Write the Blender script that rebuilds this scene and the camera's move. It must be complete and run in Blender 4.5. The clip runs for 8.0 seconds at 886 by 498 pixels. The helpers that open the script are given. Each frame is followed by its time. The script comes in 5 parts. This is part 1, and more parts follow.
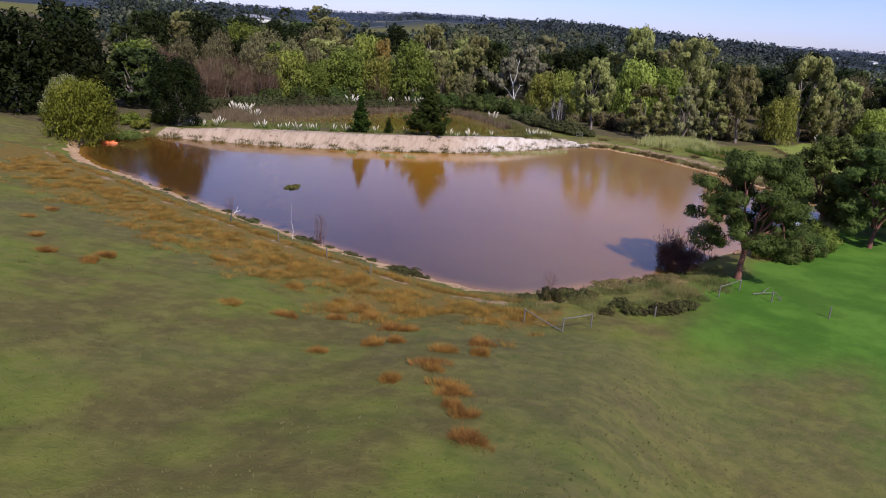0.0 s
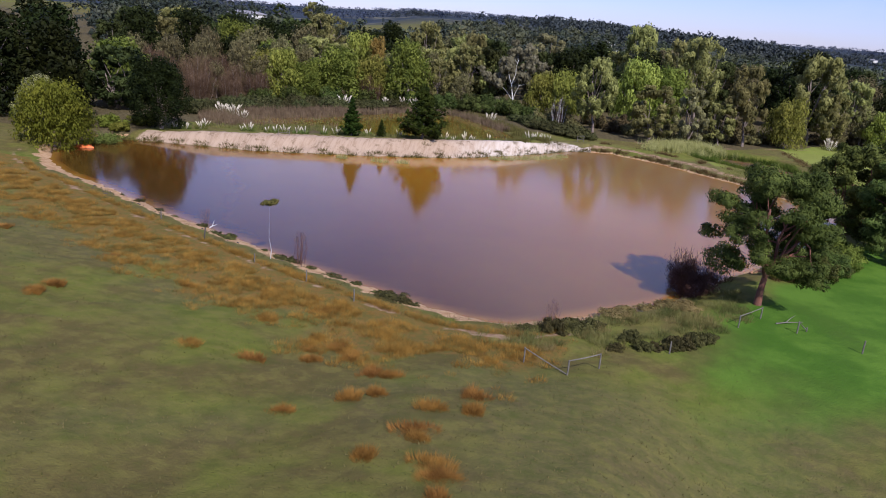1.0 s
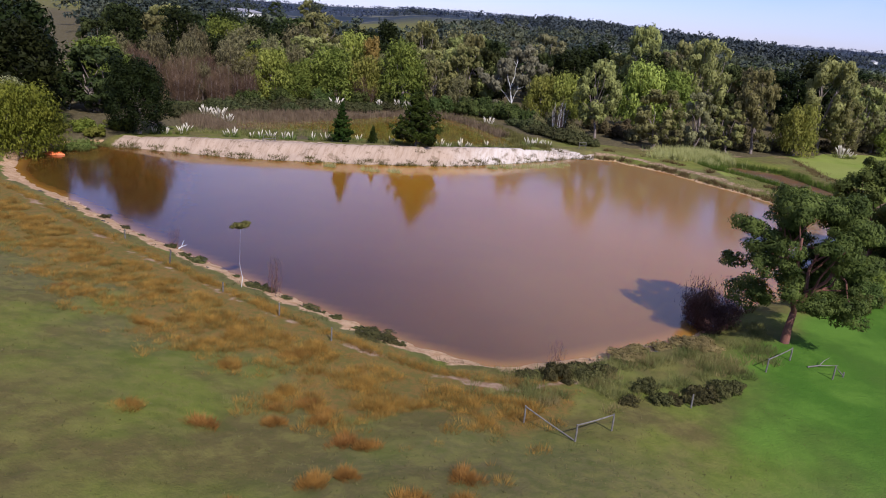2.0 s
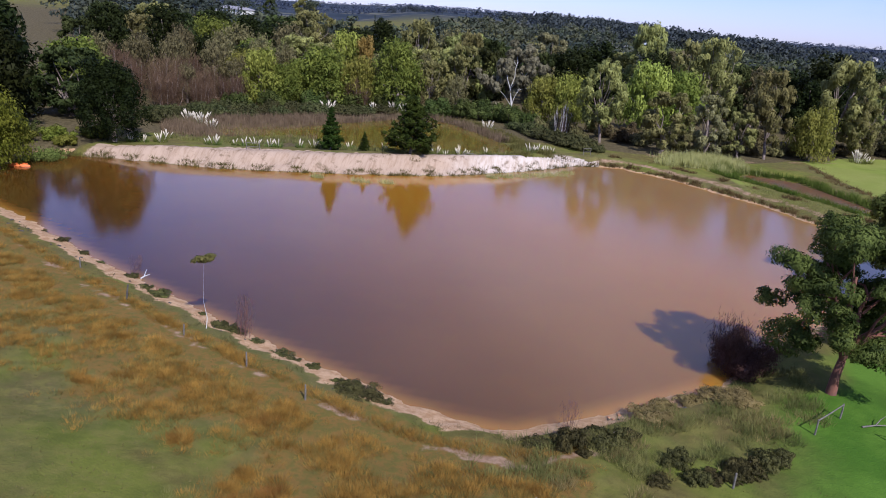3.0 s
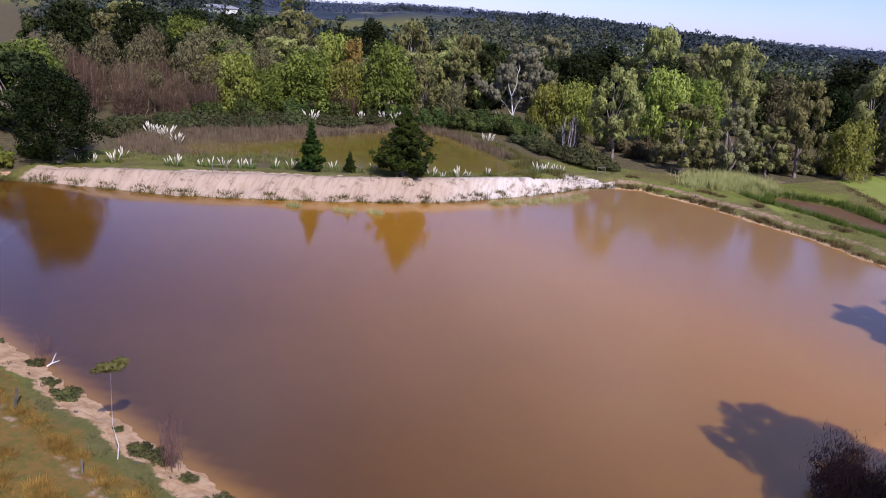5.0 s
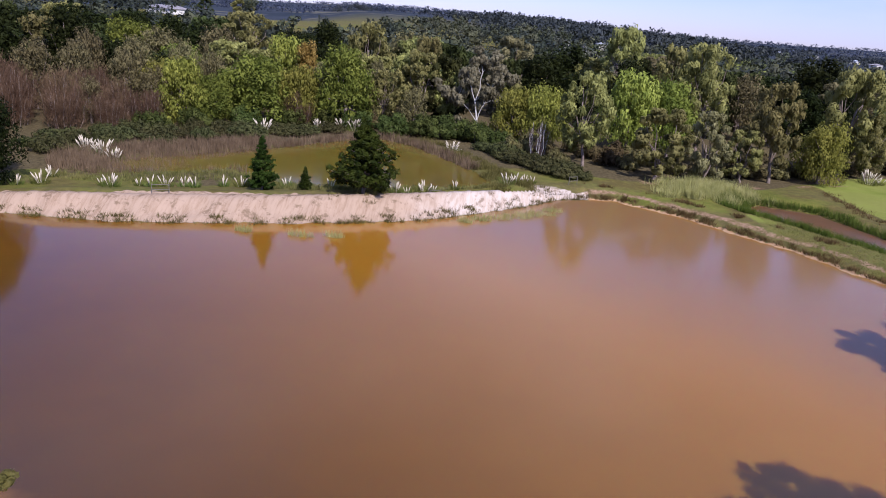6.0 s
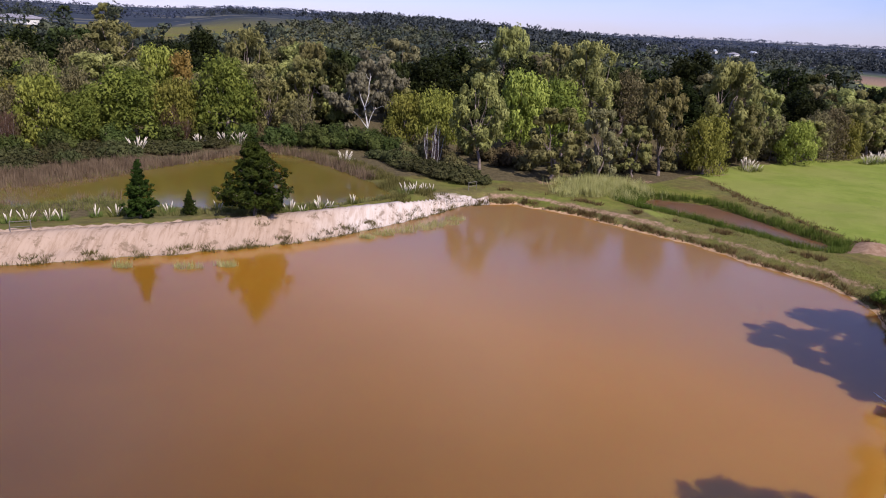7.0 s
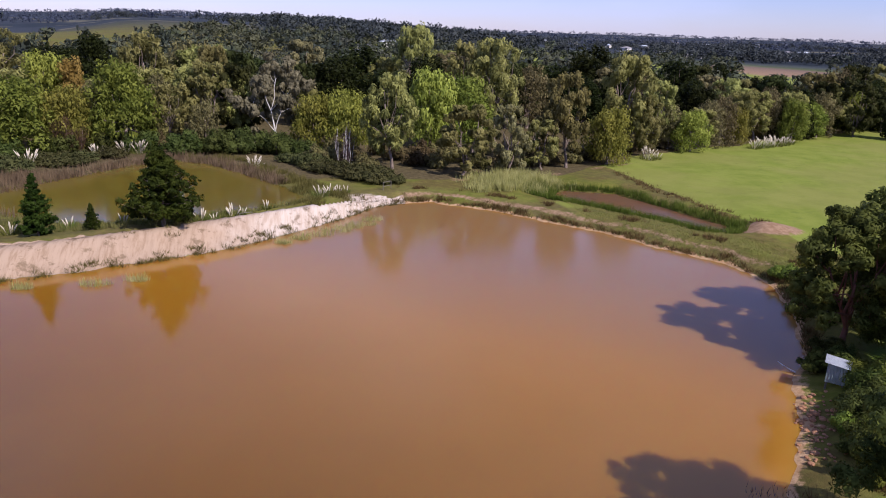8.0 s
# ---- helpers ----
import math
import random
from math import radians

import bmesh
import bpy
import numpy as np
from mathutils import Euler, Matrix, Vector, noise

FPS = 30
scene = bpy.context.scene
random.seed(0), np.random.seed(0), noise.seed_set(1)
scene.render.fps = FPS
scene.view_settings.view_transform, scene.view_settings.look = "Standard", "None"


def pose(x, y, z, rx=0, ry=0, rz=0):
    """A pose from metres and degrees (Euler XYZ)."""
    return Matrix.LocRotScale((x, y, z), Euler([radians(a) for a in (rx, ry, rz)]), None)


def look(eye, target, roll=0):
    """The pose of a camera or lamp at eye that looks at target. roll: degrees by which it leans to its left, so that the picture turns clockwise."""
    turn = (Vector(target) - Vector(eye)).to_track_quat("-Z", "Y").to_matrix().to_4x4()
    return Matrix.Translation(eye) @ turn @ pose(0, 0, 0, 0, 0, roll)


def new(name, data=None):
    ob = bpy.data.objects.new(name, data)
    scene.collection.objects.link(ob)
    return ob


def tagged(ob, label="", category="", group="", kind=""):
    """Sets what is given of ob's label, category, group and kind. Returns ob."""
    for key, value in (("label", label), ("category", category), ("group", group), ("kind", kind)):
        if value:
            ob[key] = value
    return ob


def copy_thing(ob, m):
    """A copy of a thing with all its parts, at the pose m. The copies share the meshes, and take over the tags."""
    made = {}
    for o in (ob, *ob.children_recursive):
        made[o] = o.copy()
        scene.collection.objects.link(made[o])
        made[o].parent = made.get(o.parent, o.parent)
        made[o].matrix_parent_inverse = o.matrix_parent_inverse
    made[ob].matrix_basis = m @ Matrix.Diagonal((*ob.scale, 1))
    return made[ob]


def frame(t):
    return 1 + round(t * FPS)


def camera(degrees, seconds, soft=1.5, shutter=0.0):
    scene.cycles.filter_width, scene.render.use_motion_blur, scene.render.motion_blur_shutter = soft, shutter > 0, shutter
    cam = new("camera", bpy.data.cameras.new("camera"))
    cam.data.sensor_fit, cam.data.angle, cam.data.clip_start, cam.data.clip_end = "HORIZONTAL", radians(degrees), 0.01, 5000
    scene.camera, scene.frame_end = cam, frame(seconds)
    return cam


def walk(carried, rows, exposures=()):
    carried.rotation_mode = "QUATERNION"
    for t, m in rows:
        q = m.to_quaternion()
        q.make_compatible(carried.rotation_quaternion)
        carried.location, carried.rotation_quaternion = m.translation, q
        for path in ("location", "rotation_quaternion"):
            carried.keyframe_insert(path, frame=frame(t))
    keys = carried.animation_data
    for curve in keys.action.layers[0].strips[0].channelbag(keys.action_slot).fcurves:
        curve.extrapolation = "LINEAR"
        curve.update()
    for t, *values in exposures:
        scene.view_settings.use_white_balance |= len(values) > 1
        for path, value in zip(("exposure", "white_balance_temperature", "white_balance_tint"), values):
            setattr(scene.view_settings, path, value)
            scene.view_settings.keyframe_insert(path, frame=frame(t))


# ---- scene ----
cam = camera(63.9, 8.0, soft=1.0)
PATH = [
    (0, (3.871, -51.455, 23.46), (3.483, -49.589, 22.853), 4.2),
    (0.5, (3.438, -48.204, 23.641), (3.05, -46.34, 23.03), 4.2),
    (1, (2.884, -44.786, 23.802), (2.503, -42.922, 23.187), 4.4),
    (1.5, (2.406, -41.217, 23.972), (2.028, -39.353, 23.356), 4.5),
    (1.7, (2.171, -39.739, 24.014), (1.795, -37.874, 23.397), 4.7),
    (3, (0.281, -29.293, 24.444), (-0.089, -27.429, 23.819), 4.6),
    (3.5, (-0.74, -25.124, 24.416), (-1.107, -23.26, 23.789), 4.7),
    (4, (-1.754, -21.406, 24.48), (-2.118, -19.542, 23.854), 4.9),
    (5.3, (-4.77, -11.504, 24.799), (-5.096, -9.632, 24.175), 4.8),
    (5.5, (-5.263, -9.943, 24.795), (-5.545, -8.063, 24.175), 4.7),
    (6, (-6.39, -6.091, 25.165), (-6.627, -4.204, 24.546), 4.6),
    (6.5, (-7.46, -3.288, 25.389), (-7.628, -1.392, 24.777), 4.3),
    (6.7, (-7.699, -2.568, 25.501), (-7.791, -0.665, 24.895), 4.0),
    (7, (-7.822, -1.851, 25.711), (-7.768, 0.056, 25.111), 3.1),
    (7.2, (-7.988, -1.714, 25.792), (-7.834, 0.189, 25.198), 3.0),
    (7.5, (-8.386, -1.718, 25.885), (-8.139, 0.176, 25.291), 2.2),
    (8, (-8.646, -1.917, 25.714), (-8.348, -0.03, 25.122), 2.1),
]
walk(cam, [(t, look(eye, target, roll)) for t, eye, target, roll in PATH],
     exposures=[(0, 0.17, 5700, 16), (1.5, 0.22, 5700, 17), (3, 0.28, 5500, 17), (4, 0.30, 5450, 18), (5.5, 0.34, 5550, 23), (6.5, 0.28, 5850, 23), (8, 0.22, 6050, 22)])

# ---- daylight ----
SUN_AZ = Vector((0.60, -0.80, 0)).normalized()
SUN_EL = radians(43)
world = bpy.data.worlds.new("sky")
scene.world = world
world.use_nodes = True
_sky = world.node_tree.nodes.new("ShaderNodeTexSky")
_sky.sky_type = "NISHITA"
_sky.sun_disc = False
_sky.sun_elevation = SUN_EL
_sky.sun_rotation = math.atan2(SUN_AZ.x, SUN_AZ.y)
_sky.altitude, _sky.air_density, _sky.dust_density, _sky.ozone_density = 100, 1.0, 0.2, 3.0
_bg = world.node_tree.nodes["Background"]
_bg.inputs["Strength"].default_value = 0.094
_tone = world.node_tree.nodes.new("ShaderNodeMix")
_tone.data_type, _tone.blend_type = "RGBA", "MULTIPLY"
_tone.inputs[0].default_value = 1.0
_tone.inputs[7].default_value = (0.87, 0.88, 1.30, 1)
world.node_tree.links.new(_sky.outputs[0], _tone.inputs[6])
_wt = world.node_tree
_dir = _wt.nodes.new("ShaderNodeSeparateXYZ")
_wt.links.new(_wt.nodes.new("ShaderNodeTexCoord").outputs["Generated"], _dir.inputs[0])
_lift = _wt.nodes.new("ShaderNodeMath")
_lift.operation = "ADD"
_lift.inputs[1].default_value = 0.22
_wt.links.new(_dir.outputs[2], _lift.inputs[0])
_flat = _wt.nodes.new("ShaderNodeCombineXYZ")
for _k in (0, 1):
    _div = _wt.nodes.new("ShaderNodeMath")
    _div.operation = "DIVIDE"
    _wt.links.new(_dir.outputs[_k], _div.inputs[0])
    _wt.links.new(_lift.outputs[0], _div.inputs[1])
    _wt.links.new(_div.outputs[0], _flat.inputs[_k])
_puff = _wt.nodes.new("ShaderNodeTexNoise")
_puff.inputs["Scale"].default_value, _puff.inputs["Detail"].default_value = 1.1, 4.0
_wt.links.new(_flat.outputs[0], _puff.inputs["Vector"])
_cover = _wt.nodes.new("ShaderNodeMapRange")
_cover.interpolation_type = "SMOOTHSTEP"
_cover.inputs[1].default_value, _cover.inputs[2].default_value = 0.30, 0.85
_wt.links.new(_puff.outputs["Fac"], _cover.inputs[0])
_high = _wt.nodes.new("ShaderNodeMapRange")
_high.interpolation_type = "SMOOTHSTEP"
_high.inputs[1].default_value, _high.inputs[2].default_value = -0.06, 0.10
_wt.links.new(_dir.outputs[2], _high.inputs[0])
_amount = _wt.nodes.new("ShaderNodeMath")
_amount.operation = "MULTIPLY"
_wt.links.new(_cover.outputs[0], _amount.inputs[0])
_wt.links.new(_high.outputs[0], _amount.inputs[1])
_cloud = _wt.nodes.new("ShaderNodeMix")
_cloud.data_type = "RGBA"
_cloud.inputs[7].default_value = (6.2, 6.8, 9.4, 1)
_wt.links.new(_amount.outputs[0], _cloud.inputs[0])
_wt.links.new(_tone.outputs[2], _cloud.inputs[6])
_wt.links.new(_cloud.outputs[2], _bg.inputs["Color"])
sun = new("sun", bpy.data.lights.new("sun", "SUN"))
sun.data.energy, sun.data.angle, sun.data.color = 4.8, radians(0.55), (1.0, 0.94, 0.84)
sun.matrix_world = look((0, 0, 60), Vector((0, 0, 60)) - (SUN_AZ * math.cos(SUN_EL) + Vector((0, 0, math.sin(SUN_EL)))))

# ---- material helpers ----


def add(nt, kind, **given):
    n = nt.nodes.new(kind)
    for key, value in given.items():
        key = key.replace("_", " ")
        if key in n.inputs:
            if isinstance(value, bpy.types.NodeSocket):
                nt.links.new(value, n.inputs[key])
            else:
                n.inputs[key].default_value = value
    return n


def rgb(c):
    return (c[0], c[1], c[2], 1.0)


def mix(nt, fac, a, b, blend="MIX"):
    n = nt.nodes.new("ShaderNodeMix")
    n.data_type, n.blend_type = "RGBA", blend
    for sock, value in ((n.inputs[0], fac), (n.inputs[6], a), (n.inputs[7], b)):
        if isinstance(value, bpy.types.NodeSocket):
            nt.links.new(value, sock)
        else:
            sock.default_value = value if isinstance(value, float) else rgb(value)
    return n.outputs[2]


def ramp(nt, value, lo, hi):
    n = nt.nodes.new("ShaderNodeMapRange")
    n.interpolation_type = "SMOOTHSTEP"
    nt.links.new(value, n.inputs[0])
    n.inputs[1].default_value, n.inputs[2].default_value = lo, hi
    return n.outputs[0]


def calc(nt, op, a, b=0.5):
    n = nt.nodes.new("ShaderNodeMath")
    n.operation = op
    for sock, value in ((n.inputs[0], a), (n.inputs[1], b)):
        if isinstance(value, bpy.types.NodeSocket):
            nt.links.new(value, sock)
        else:
            sock.default_value = value
    return n.outputs[0]


def grain(nt, where, scale, detail=4.0, rough=0.6):
    return add(nt, "ShaderNodeTexNoise", Vector=where, Scale=scale, Detail=detail, Roughness=rough).outputs["Fac"]


def blank(name):
    m = bpy.data.materials.new(name)
    m.use_nodes = True
    nt = m.node_tree
    shader = nt.nodes["Principled BSDF"]
    coords = nt.nodes.new("ShaderNodeTexCoord").outputs["Object"]
    return m, nt, shader, coords


def plain(name, a, b, scale=3.0, rough=0.8, metal=0.0, bump=0.0):
    """A surface that wanders between two colours at two scales."""
    m, nt, shader, where = blank(name)
    big, fine = grain(nt, where, scale), grain(nt, where, scale * 9, 3.0)
    c = mix(nt, ramp(nt, big, 0.35, 0.65), a, b)
    c = mix(nt, calc(nt, "MULTIPLY", ramp(nt, fine, 0.35, 0.7), 0.35), c, tuple(v * 0.55 for v in a))
    nt.links.new(c, shader.inputs["Base Color"])
    shader.inputs["Roughness"].default_value, shader.inputs["Metallic"].default_value = rough, metal
    if bump:
        bn = add(nt, "ShaderNodeBump", Strength=bump, Distance=0.05, Height=fine)
        nt.links.new(bn.outputs[0], shader.inputs["Normal"])
    return m


def foliage(name, dark, light, spread=0.25, scale=0.35, through_light=0.3, hue=0.05):
    """Leaves: clumps of darker and lighter green, each plant a shade of its own, with light coming through."""
    m, nt, shader, where = blank(name)
    info = nt.nodes.new("ShaderNodeObjectInfo")
    shifted = add(nt, "ShaderNodeVectorMath")
    nt.links.new(where, shifted.inputs[0])
    nt.links.new(info.outputs["Random"], shifted.inputs[1])
    island = nt.nodes.new("ShaderNodeNewGeometry").outputs["Random Per Island"]
    c = mix(nt, ramp(nt, grain(nt, shifted.outputs[0], scale), 0.32, 0.68), dark, light)
    c = mix(nt, calc(nt, "MULTIPLY", island, 0.14), c, tuple(v * 1.3 for v in light))
    hsv = add(nt, "ShaderNodeHueSaturation", Color=c)
    nt.links.new(calc(nt, "ADD", calc(nt, "MULTIPLY", info.outputs["Random"], 2 * spread), 1.0 - spread), hsv.inputs["Value"])
    nt.links.new(calc(nt, "ADD", calc(nt, "MULTIPLY", info.outputs["Random"], hue), 0.5 - hue / 2), hsv.inputs["Hue"])
    nt.links.new(hsv.outputs[0], shader.inputs["Base Color"])
    shader.inputs["Roughness"].default_value = 0.6
    shader.inputs["Specular IOR Level"].default_value = 0.06
    tr = add(nt, "ShaderNodeBsdfTranslucent", Color=hsv.outputs[0])
    both = nt.nodes.new("ShaderNodeMixShader")
    both.inputs[0].default_value = through_light
    nt.links.new(shader.outputs[0], both.inputs[1])
    nt.links.new(tr.outputs[0], both.inputs[2])
    nt.links.new(both.outputs[0], nt.nodes["Material Output"].inputs["Surface"])
    return m


def tinted_foliage(name):
    """Far woods: the shade of each tree is stored with its leaves."""
    m, nt, shader, where = blank(name)
    at = nt.nodes.new("ShaderNodeVertexColor")
    at.layer_name = "tint"
    c = mix(nt, calc(nt, "MULTIPLY", grain(nt, where, 0.3), 0.4), at.outputs["Color"], (0.02, 0.03, 0.012))
    nt.links.new(c, shader.inputs["Base Color"])
    shader.inputs["Roughness"].default_value = 0.75
    return m


# ---- the lie of the land ----
POND = [(-79.5, 49), (-74.6, 42.3), (-68.4, 37.4), (-59, 33.2), (-48, 27.3), (-41.5, 24.0), (-32, 19.7), (-23.1, 15.5),
        (-15.5, 12.4), (-10, 10.2), (-5.9, 9.1), (-2, 9.2), (1.5, 11.5), (5, 14.7), (8.5, 17.6), (11.9, 20.8), (14.6, 25),
        (18, 31), (21.5, 34.8), (25, 40), (26.5, 43), (30.6, 47.5), (36, 57), (39, 66.5), (37.6, 72.9), (32, 79.5),
        (27.5, 86.5), (22, 91.5), (14.5, 98.8), (6, 104.2), (0, 103), (-3, 101.3), (-8, 94.5), (-14.5, 87.5), (-21.5, 80.6),
        (-29, 76.6), (-37, 72.7), (-46, 69.2), (-54, 66.5), (-63, 65), (-72, 64), (-77, 62.5), (-80, 57)]
BACK_POND = [(-50.6, 92), (-43, 89.2), (-36, 87.8), (-27.7, 90.3), (-19.7, 94.7), (-11.9, 101.3), (-19.1, 115), (-30.2, 129.5),
             (-37.9, 133.6), (-44.3, 127.8), (-51.9, 115.1), (-57.3, 108.2), (-64, 99.4), (-71, 91), (-66.5, 83.5), (-60.5, 85)]
SIDE_POND = [(23.7, 107.2), (29.6, 111), (37.8, 108.6), (42.6, 97.3), (46.2, 88.2), (44.6, 84), (41.0, 85.2), (37.4, 91.2),
             (31.4, 98.4), (26.4, 103.2)]
CREST = [(-80, 65.5), (-72, 66.6), (-63.6, 68.3), (-55.6, 71), (-47.2, 74.4), (-38, 77.6), (-29.3, 81.7), (-22.1, 86.2),
         (-15.1, 90.8), (-7.6, 97.5), (-1.3, 103.6)]
BACK_LEVEL, SIDE_LEVEL = 1.0, 0.3


def step(a, b, v):
    t = np.clip((v - a) / (b - a), 0, 1)
    return t * t * (3 - 2 * t)


def segments(x, y, pts, closed):
    """Distance to the nearest segment of a line, and on which side of it (positive: to its left)."""
    best, side = np.full(x.shape, 1e9), np.zeros(x.shape)
    n = len(pts)
    for i in range(n if closed else n - 1):
        (ax, ay), (bx, by) = pts[i], pts[(i + 1) % n]
        dx, dy = bx - ax, by - ay
        t = np.clip(((x - ax) * dx + (y - ay) * dy) / (dx * dx + dy * dy), 0, 1)
        d = np.hypot(x - ax - t * dx, y - ay - t * dy)
        near = d < best
        best = np.where(near, d, best)
        side = np.where(near, dx * (y - ay) - dy * (x - ax), side)
    return best, side


def outside(x, y, pts):
    """Signed distance to a closed line: negative inside."""
    d, _ = segments(x, y, pts, True)
    inside = np.zeros(x.shape, bool)
    n = len(pts)
    for i in range(n):
        (ax, ay), (bx, by) = pts[i], pts[(i + 1) % n]
        if ay != by:
            cross = (ay > y) != (by > y)
            inside ^= cross & (x < (bx - ax) * (y - ay) / (by - ay) + ax)
    return np.where(inside, -d, d)


def ripple(x, y, size, seed=0.0):
    """A smooth uneven field about 0, with bumps of about that size in metres."""
    u, v = x / size, y / size
    return (np.sin(u * 1.7 + 1.3 * np.sin(v * 1.1 + seed) + seed) + np.sin(v * 1.9 + 1.7 * np.sin(u * 0.9 - seed) + 2.1 * seed)
            + 0.6 * np.sin(u * 3.7 - v * 2.3 + seed * 3)) / 2.6


def land(x, y):
    """Height of the ground, and what covers it."""
    x, y = np.asarray(x, float), np.asarray(y, float)
    wob = 0.35 * ripple(x, y, 1.7, 0.4) + 0.2 * ripple(x, y, 0.7, 2.0)
    sd = outside(x, y, POND) + wob + 0.7 * step(30, 8, y - 0.33 * np.maximum(-x, 0)) * step(16, 8, x)
    s2 = outside(x, y, BACK_POND) + wob
    s3 = outside(x, y, SIDE_POND) + wob
    dc, side = segments(x, y, CREST, False)
    behind = side > 0
    # open country
    left = step(130, -160, x)
    z = 1.25 + 0.25 * ripple(x, y, 9, 1.0) + 12.0 * step(170, 430, y) * left * (1 - 0.75 * step(450, 750, y)) + 19 * step(420, 850, y) * step(520, -60, x) * step(-0.37, -0.24, x / (np.abs(y) + 50))
    z = z - 1.2 * step(200, 400, y) * step(60, 200, x)
    z = z + 1.5 * step(-85, -240, x) + 22 * step(1300, 3600, np.hypot(x, y)) * (1 + 0.35 * ripple(x, y, 700, 2.2))
    # the paddock that climbs towards the south
    south = step(30, 8, y - 0.33 * np.maximum(-x, 0) + 0.0)
    knee = 9 + 4.5 * step(-2, -14, x)
    climb = np.where(sd < knee, 0.9 * sd / knee, 0.9 + 0.205 * (np.minimum(sd, 60) - knee))
    flat = step(4, 17, x)
    hill = 0.5 + climb * (1 - 0.85 * flat) + 0.12 * ripple(x, y, 4.5, 3.0) * step(2, 10, sd)
    z = z * (1 - south) + (hill * (1 - flat) + (0.85 + 0.03 * sd) * flat) * south
    # embankment
    t = np.clip(sd, 0, None) / (np.clip(sd, 0, None) + dc + 1e-6)
    gully = 0.16 * ripple(x * 1.0 + y * 0.5, y * 0.12, 1.5, 1.0) + 0.14 * ripple(x, y, 2.6, 5.0)
    gully = gully * (1 - 0.75 * step(-20, -8, x))
    face = 0.42 * step(0, 0.12, t) + 1.83 * step(0.13, 0.80, t + 0.42 * gully) + 0.25 * t
    lower = 1 - 0.25 * step(-16, -6, x) - 0.55 * step(-8, 0, x) - 0.12 * step(-30, -52, x) - 0.45 * step(-62, -76, x)
    on_face = (~behind) & (sd > -0.5) & (dc < 9) & (x < 1.5) & (x > -77) & (y > 55)
    z = np.where(on_face, face * lower, z)
    back = 2.5 * lower - 0.14 * np.clip(dc - 0.8, 0, 9)
    z = np.where(behind & (dc < 9) & (x < 1.5) & (x > -82), np.maximum(z, back), z)
    # shores and beds
    near_shore = np.clip(sd, 0, None) * 0.33
    z = np.where((sd > 0) & ~on_face, np.minimum(z, near_shore + 0.02), z)
    z = np.where(sd <= 0, np.maximum(-1.6, 0.16 * sd), z)
    z = np.where(s2 < 3.2, np.minimum(z, BACK_LEVEL + np.maximum(-1.0, 0.3 * s2)), z)
    z = np.where(s3 < 3.0, np.minimum(z, SIDE_LEVEL + np.maximum(-0.8, 0.3 * s3)), z)
    # spoil heap at the end of the side pond
    z = z + 0.9 * np.exp(-(((x - 49.5) / 3.5) ** 2 + ((y - 83.5) / 2.5) ** 2))
    edge = x - 43 - 0.17 * (124.8 - y) - 0.6 * ripple(x, y, 2.5, 3.0)
    cover = {
        "sand": np.where(on_face, step(-0.05, 0.06, t) * step(-77, -72.5, x), 0) + 0.9 * np.exp(-(((x + 3) / 5) ** 2 + ((y - 103) / 2.2) ** 2))
        + np.where(behind & (dc < 1.3) & (x > -75) & (x < 0), 0.8, 0),
        "shore": np.where(sd > -6, step(2.5 - 1.1 * step(14, 18, x), 1.1 - 0.2 * step(14, 18, x), sd + 0.5 * ripple(x, y, 1.1, 3.0)), 0) * np.where(on_face, 0.0, 1.0) * np.where(((x > 9) | (y > 92)) & (sd > 0.3), 0.3 + 0.15 * step(26, 31, y) * step(49, 44, y), 1.0),
        "lawn": step(2, 27, x + 0.35 * y + 4 * ripple(x, y, 5, 2.0)) * (0.3 + 0.7 * step(-7, 5, y + 3 * ripple(x, y, 6, 5.0))) * step(60, 40, y) * step(1.5, 8, sd + 2 * ripple(x, y, 2.4, 3.0)),
        "litter": step(113, 119, y + 2.5 * ripple(x, y, 6, 1.0) - 0.52 * np.clip(x - 20, 0, None) - 7 * step(40, 58, x)) * step(400, 280, y)
        # at the west corner the litter colour also paints the shadow under the trees
        + step(-74, -79, x) * step(56, 61, y) * step(140, 120, y) + step(-44, -52, x) * step(78, 84, y) * step(140, 125, y) * 0.9 * step(-0.5, 2.0, s2),
        # how far the ground fades into its haze-tinted colour
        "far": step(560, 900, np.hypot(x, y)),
        "rust": step(1.5, 4, sd) * step(17, 8, sd + 3 * ripple(x, y, 4, 4.0)) * step(6, -2, x) * south * (y < 40),
        "field": np.maximum(step(-1.2, 1.2, edge) * step(62, 78, y) * step(0.5, 2, s3), 0.42 * step(0.8, 2.0, sd) * step(10, 7, sd) * (np.clip(x - 24, 0, 1) * step(52, 60, y) + step(-3, 2, x) * step(94, 100, y)) * step(114, 109, y) * step(0.3, 1.5, s3)),
        "dirt": np.clip(np.exp(-(((x - 49.5) / 4.2) ** 2 + ((y - 83.2) / 2.6) ** 2)) * 1.6, 0, 1) + np.exp(-(((x - 365) / 75) ** 4 + ((y - 580) / 95) ** 4))
        + 0.78 * np.exp(-(((sd - 4.6 - 0.35 * ripple(x, y, 6, 7.0)) / 0.5) ** 2)) * (0.75 + 0.45 * ripple(x, y, 2.2, 4.0)) * step(8, 0, x) * (y < 45)
        + 0.62 * np.exp(-((sd - 2.5 - 0.5 * ripple(x, y, 3, 2.0)) / 0.9) ** 2) * step(-2, 3, x) * step(56, 64, y) * step(45, 40, x)
        + 0.52 * step(-0.2, 0.6, ripple(x, y, 3.2, 9.0)) * np.exp(-((y - 115.5 - 0.52 * np.clip(x - 20, 0, None)) / 2.6) ** 2) * step(-2, 4, x) * step(60, 50, x),
    }
    return z, cover


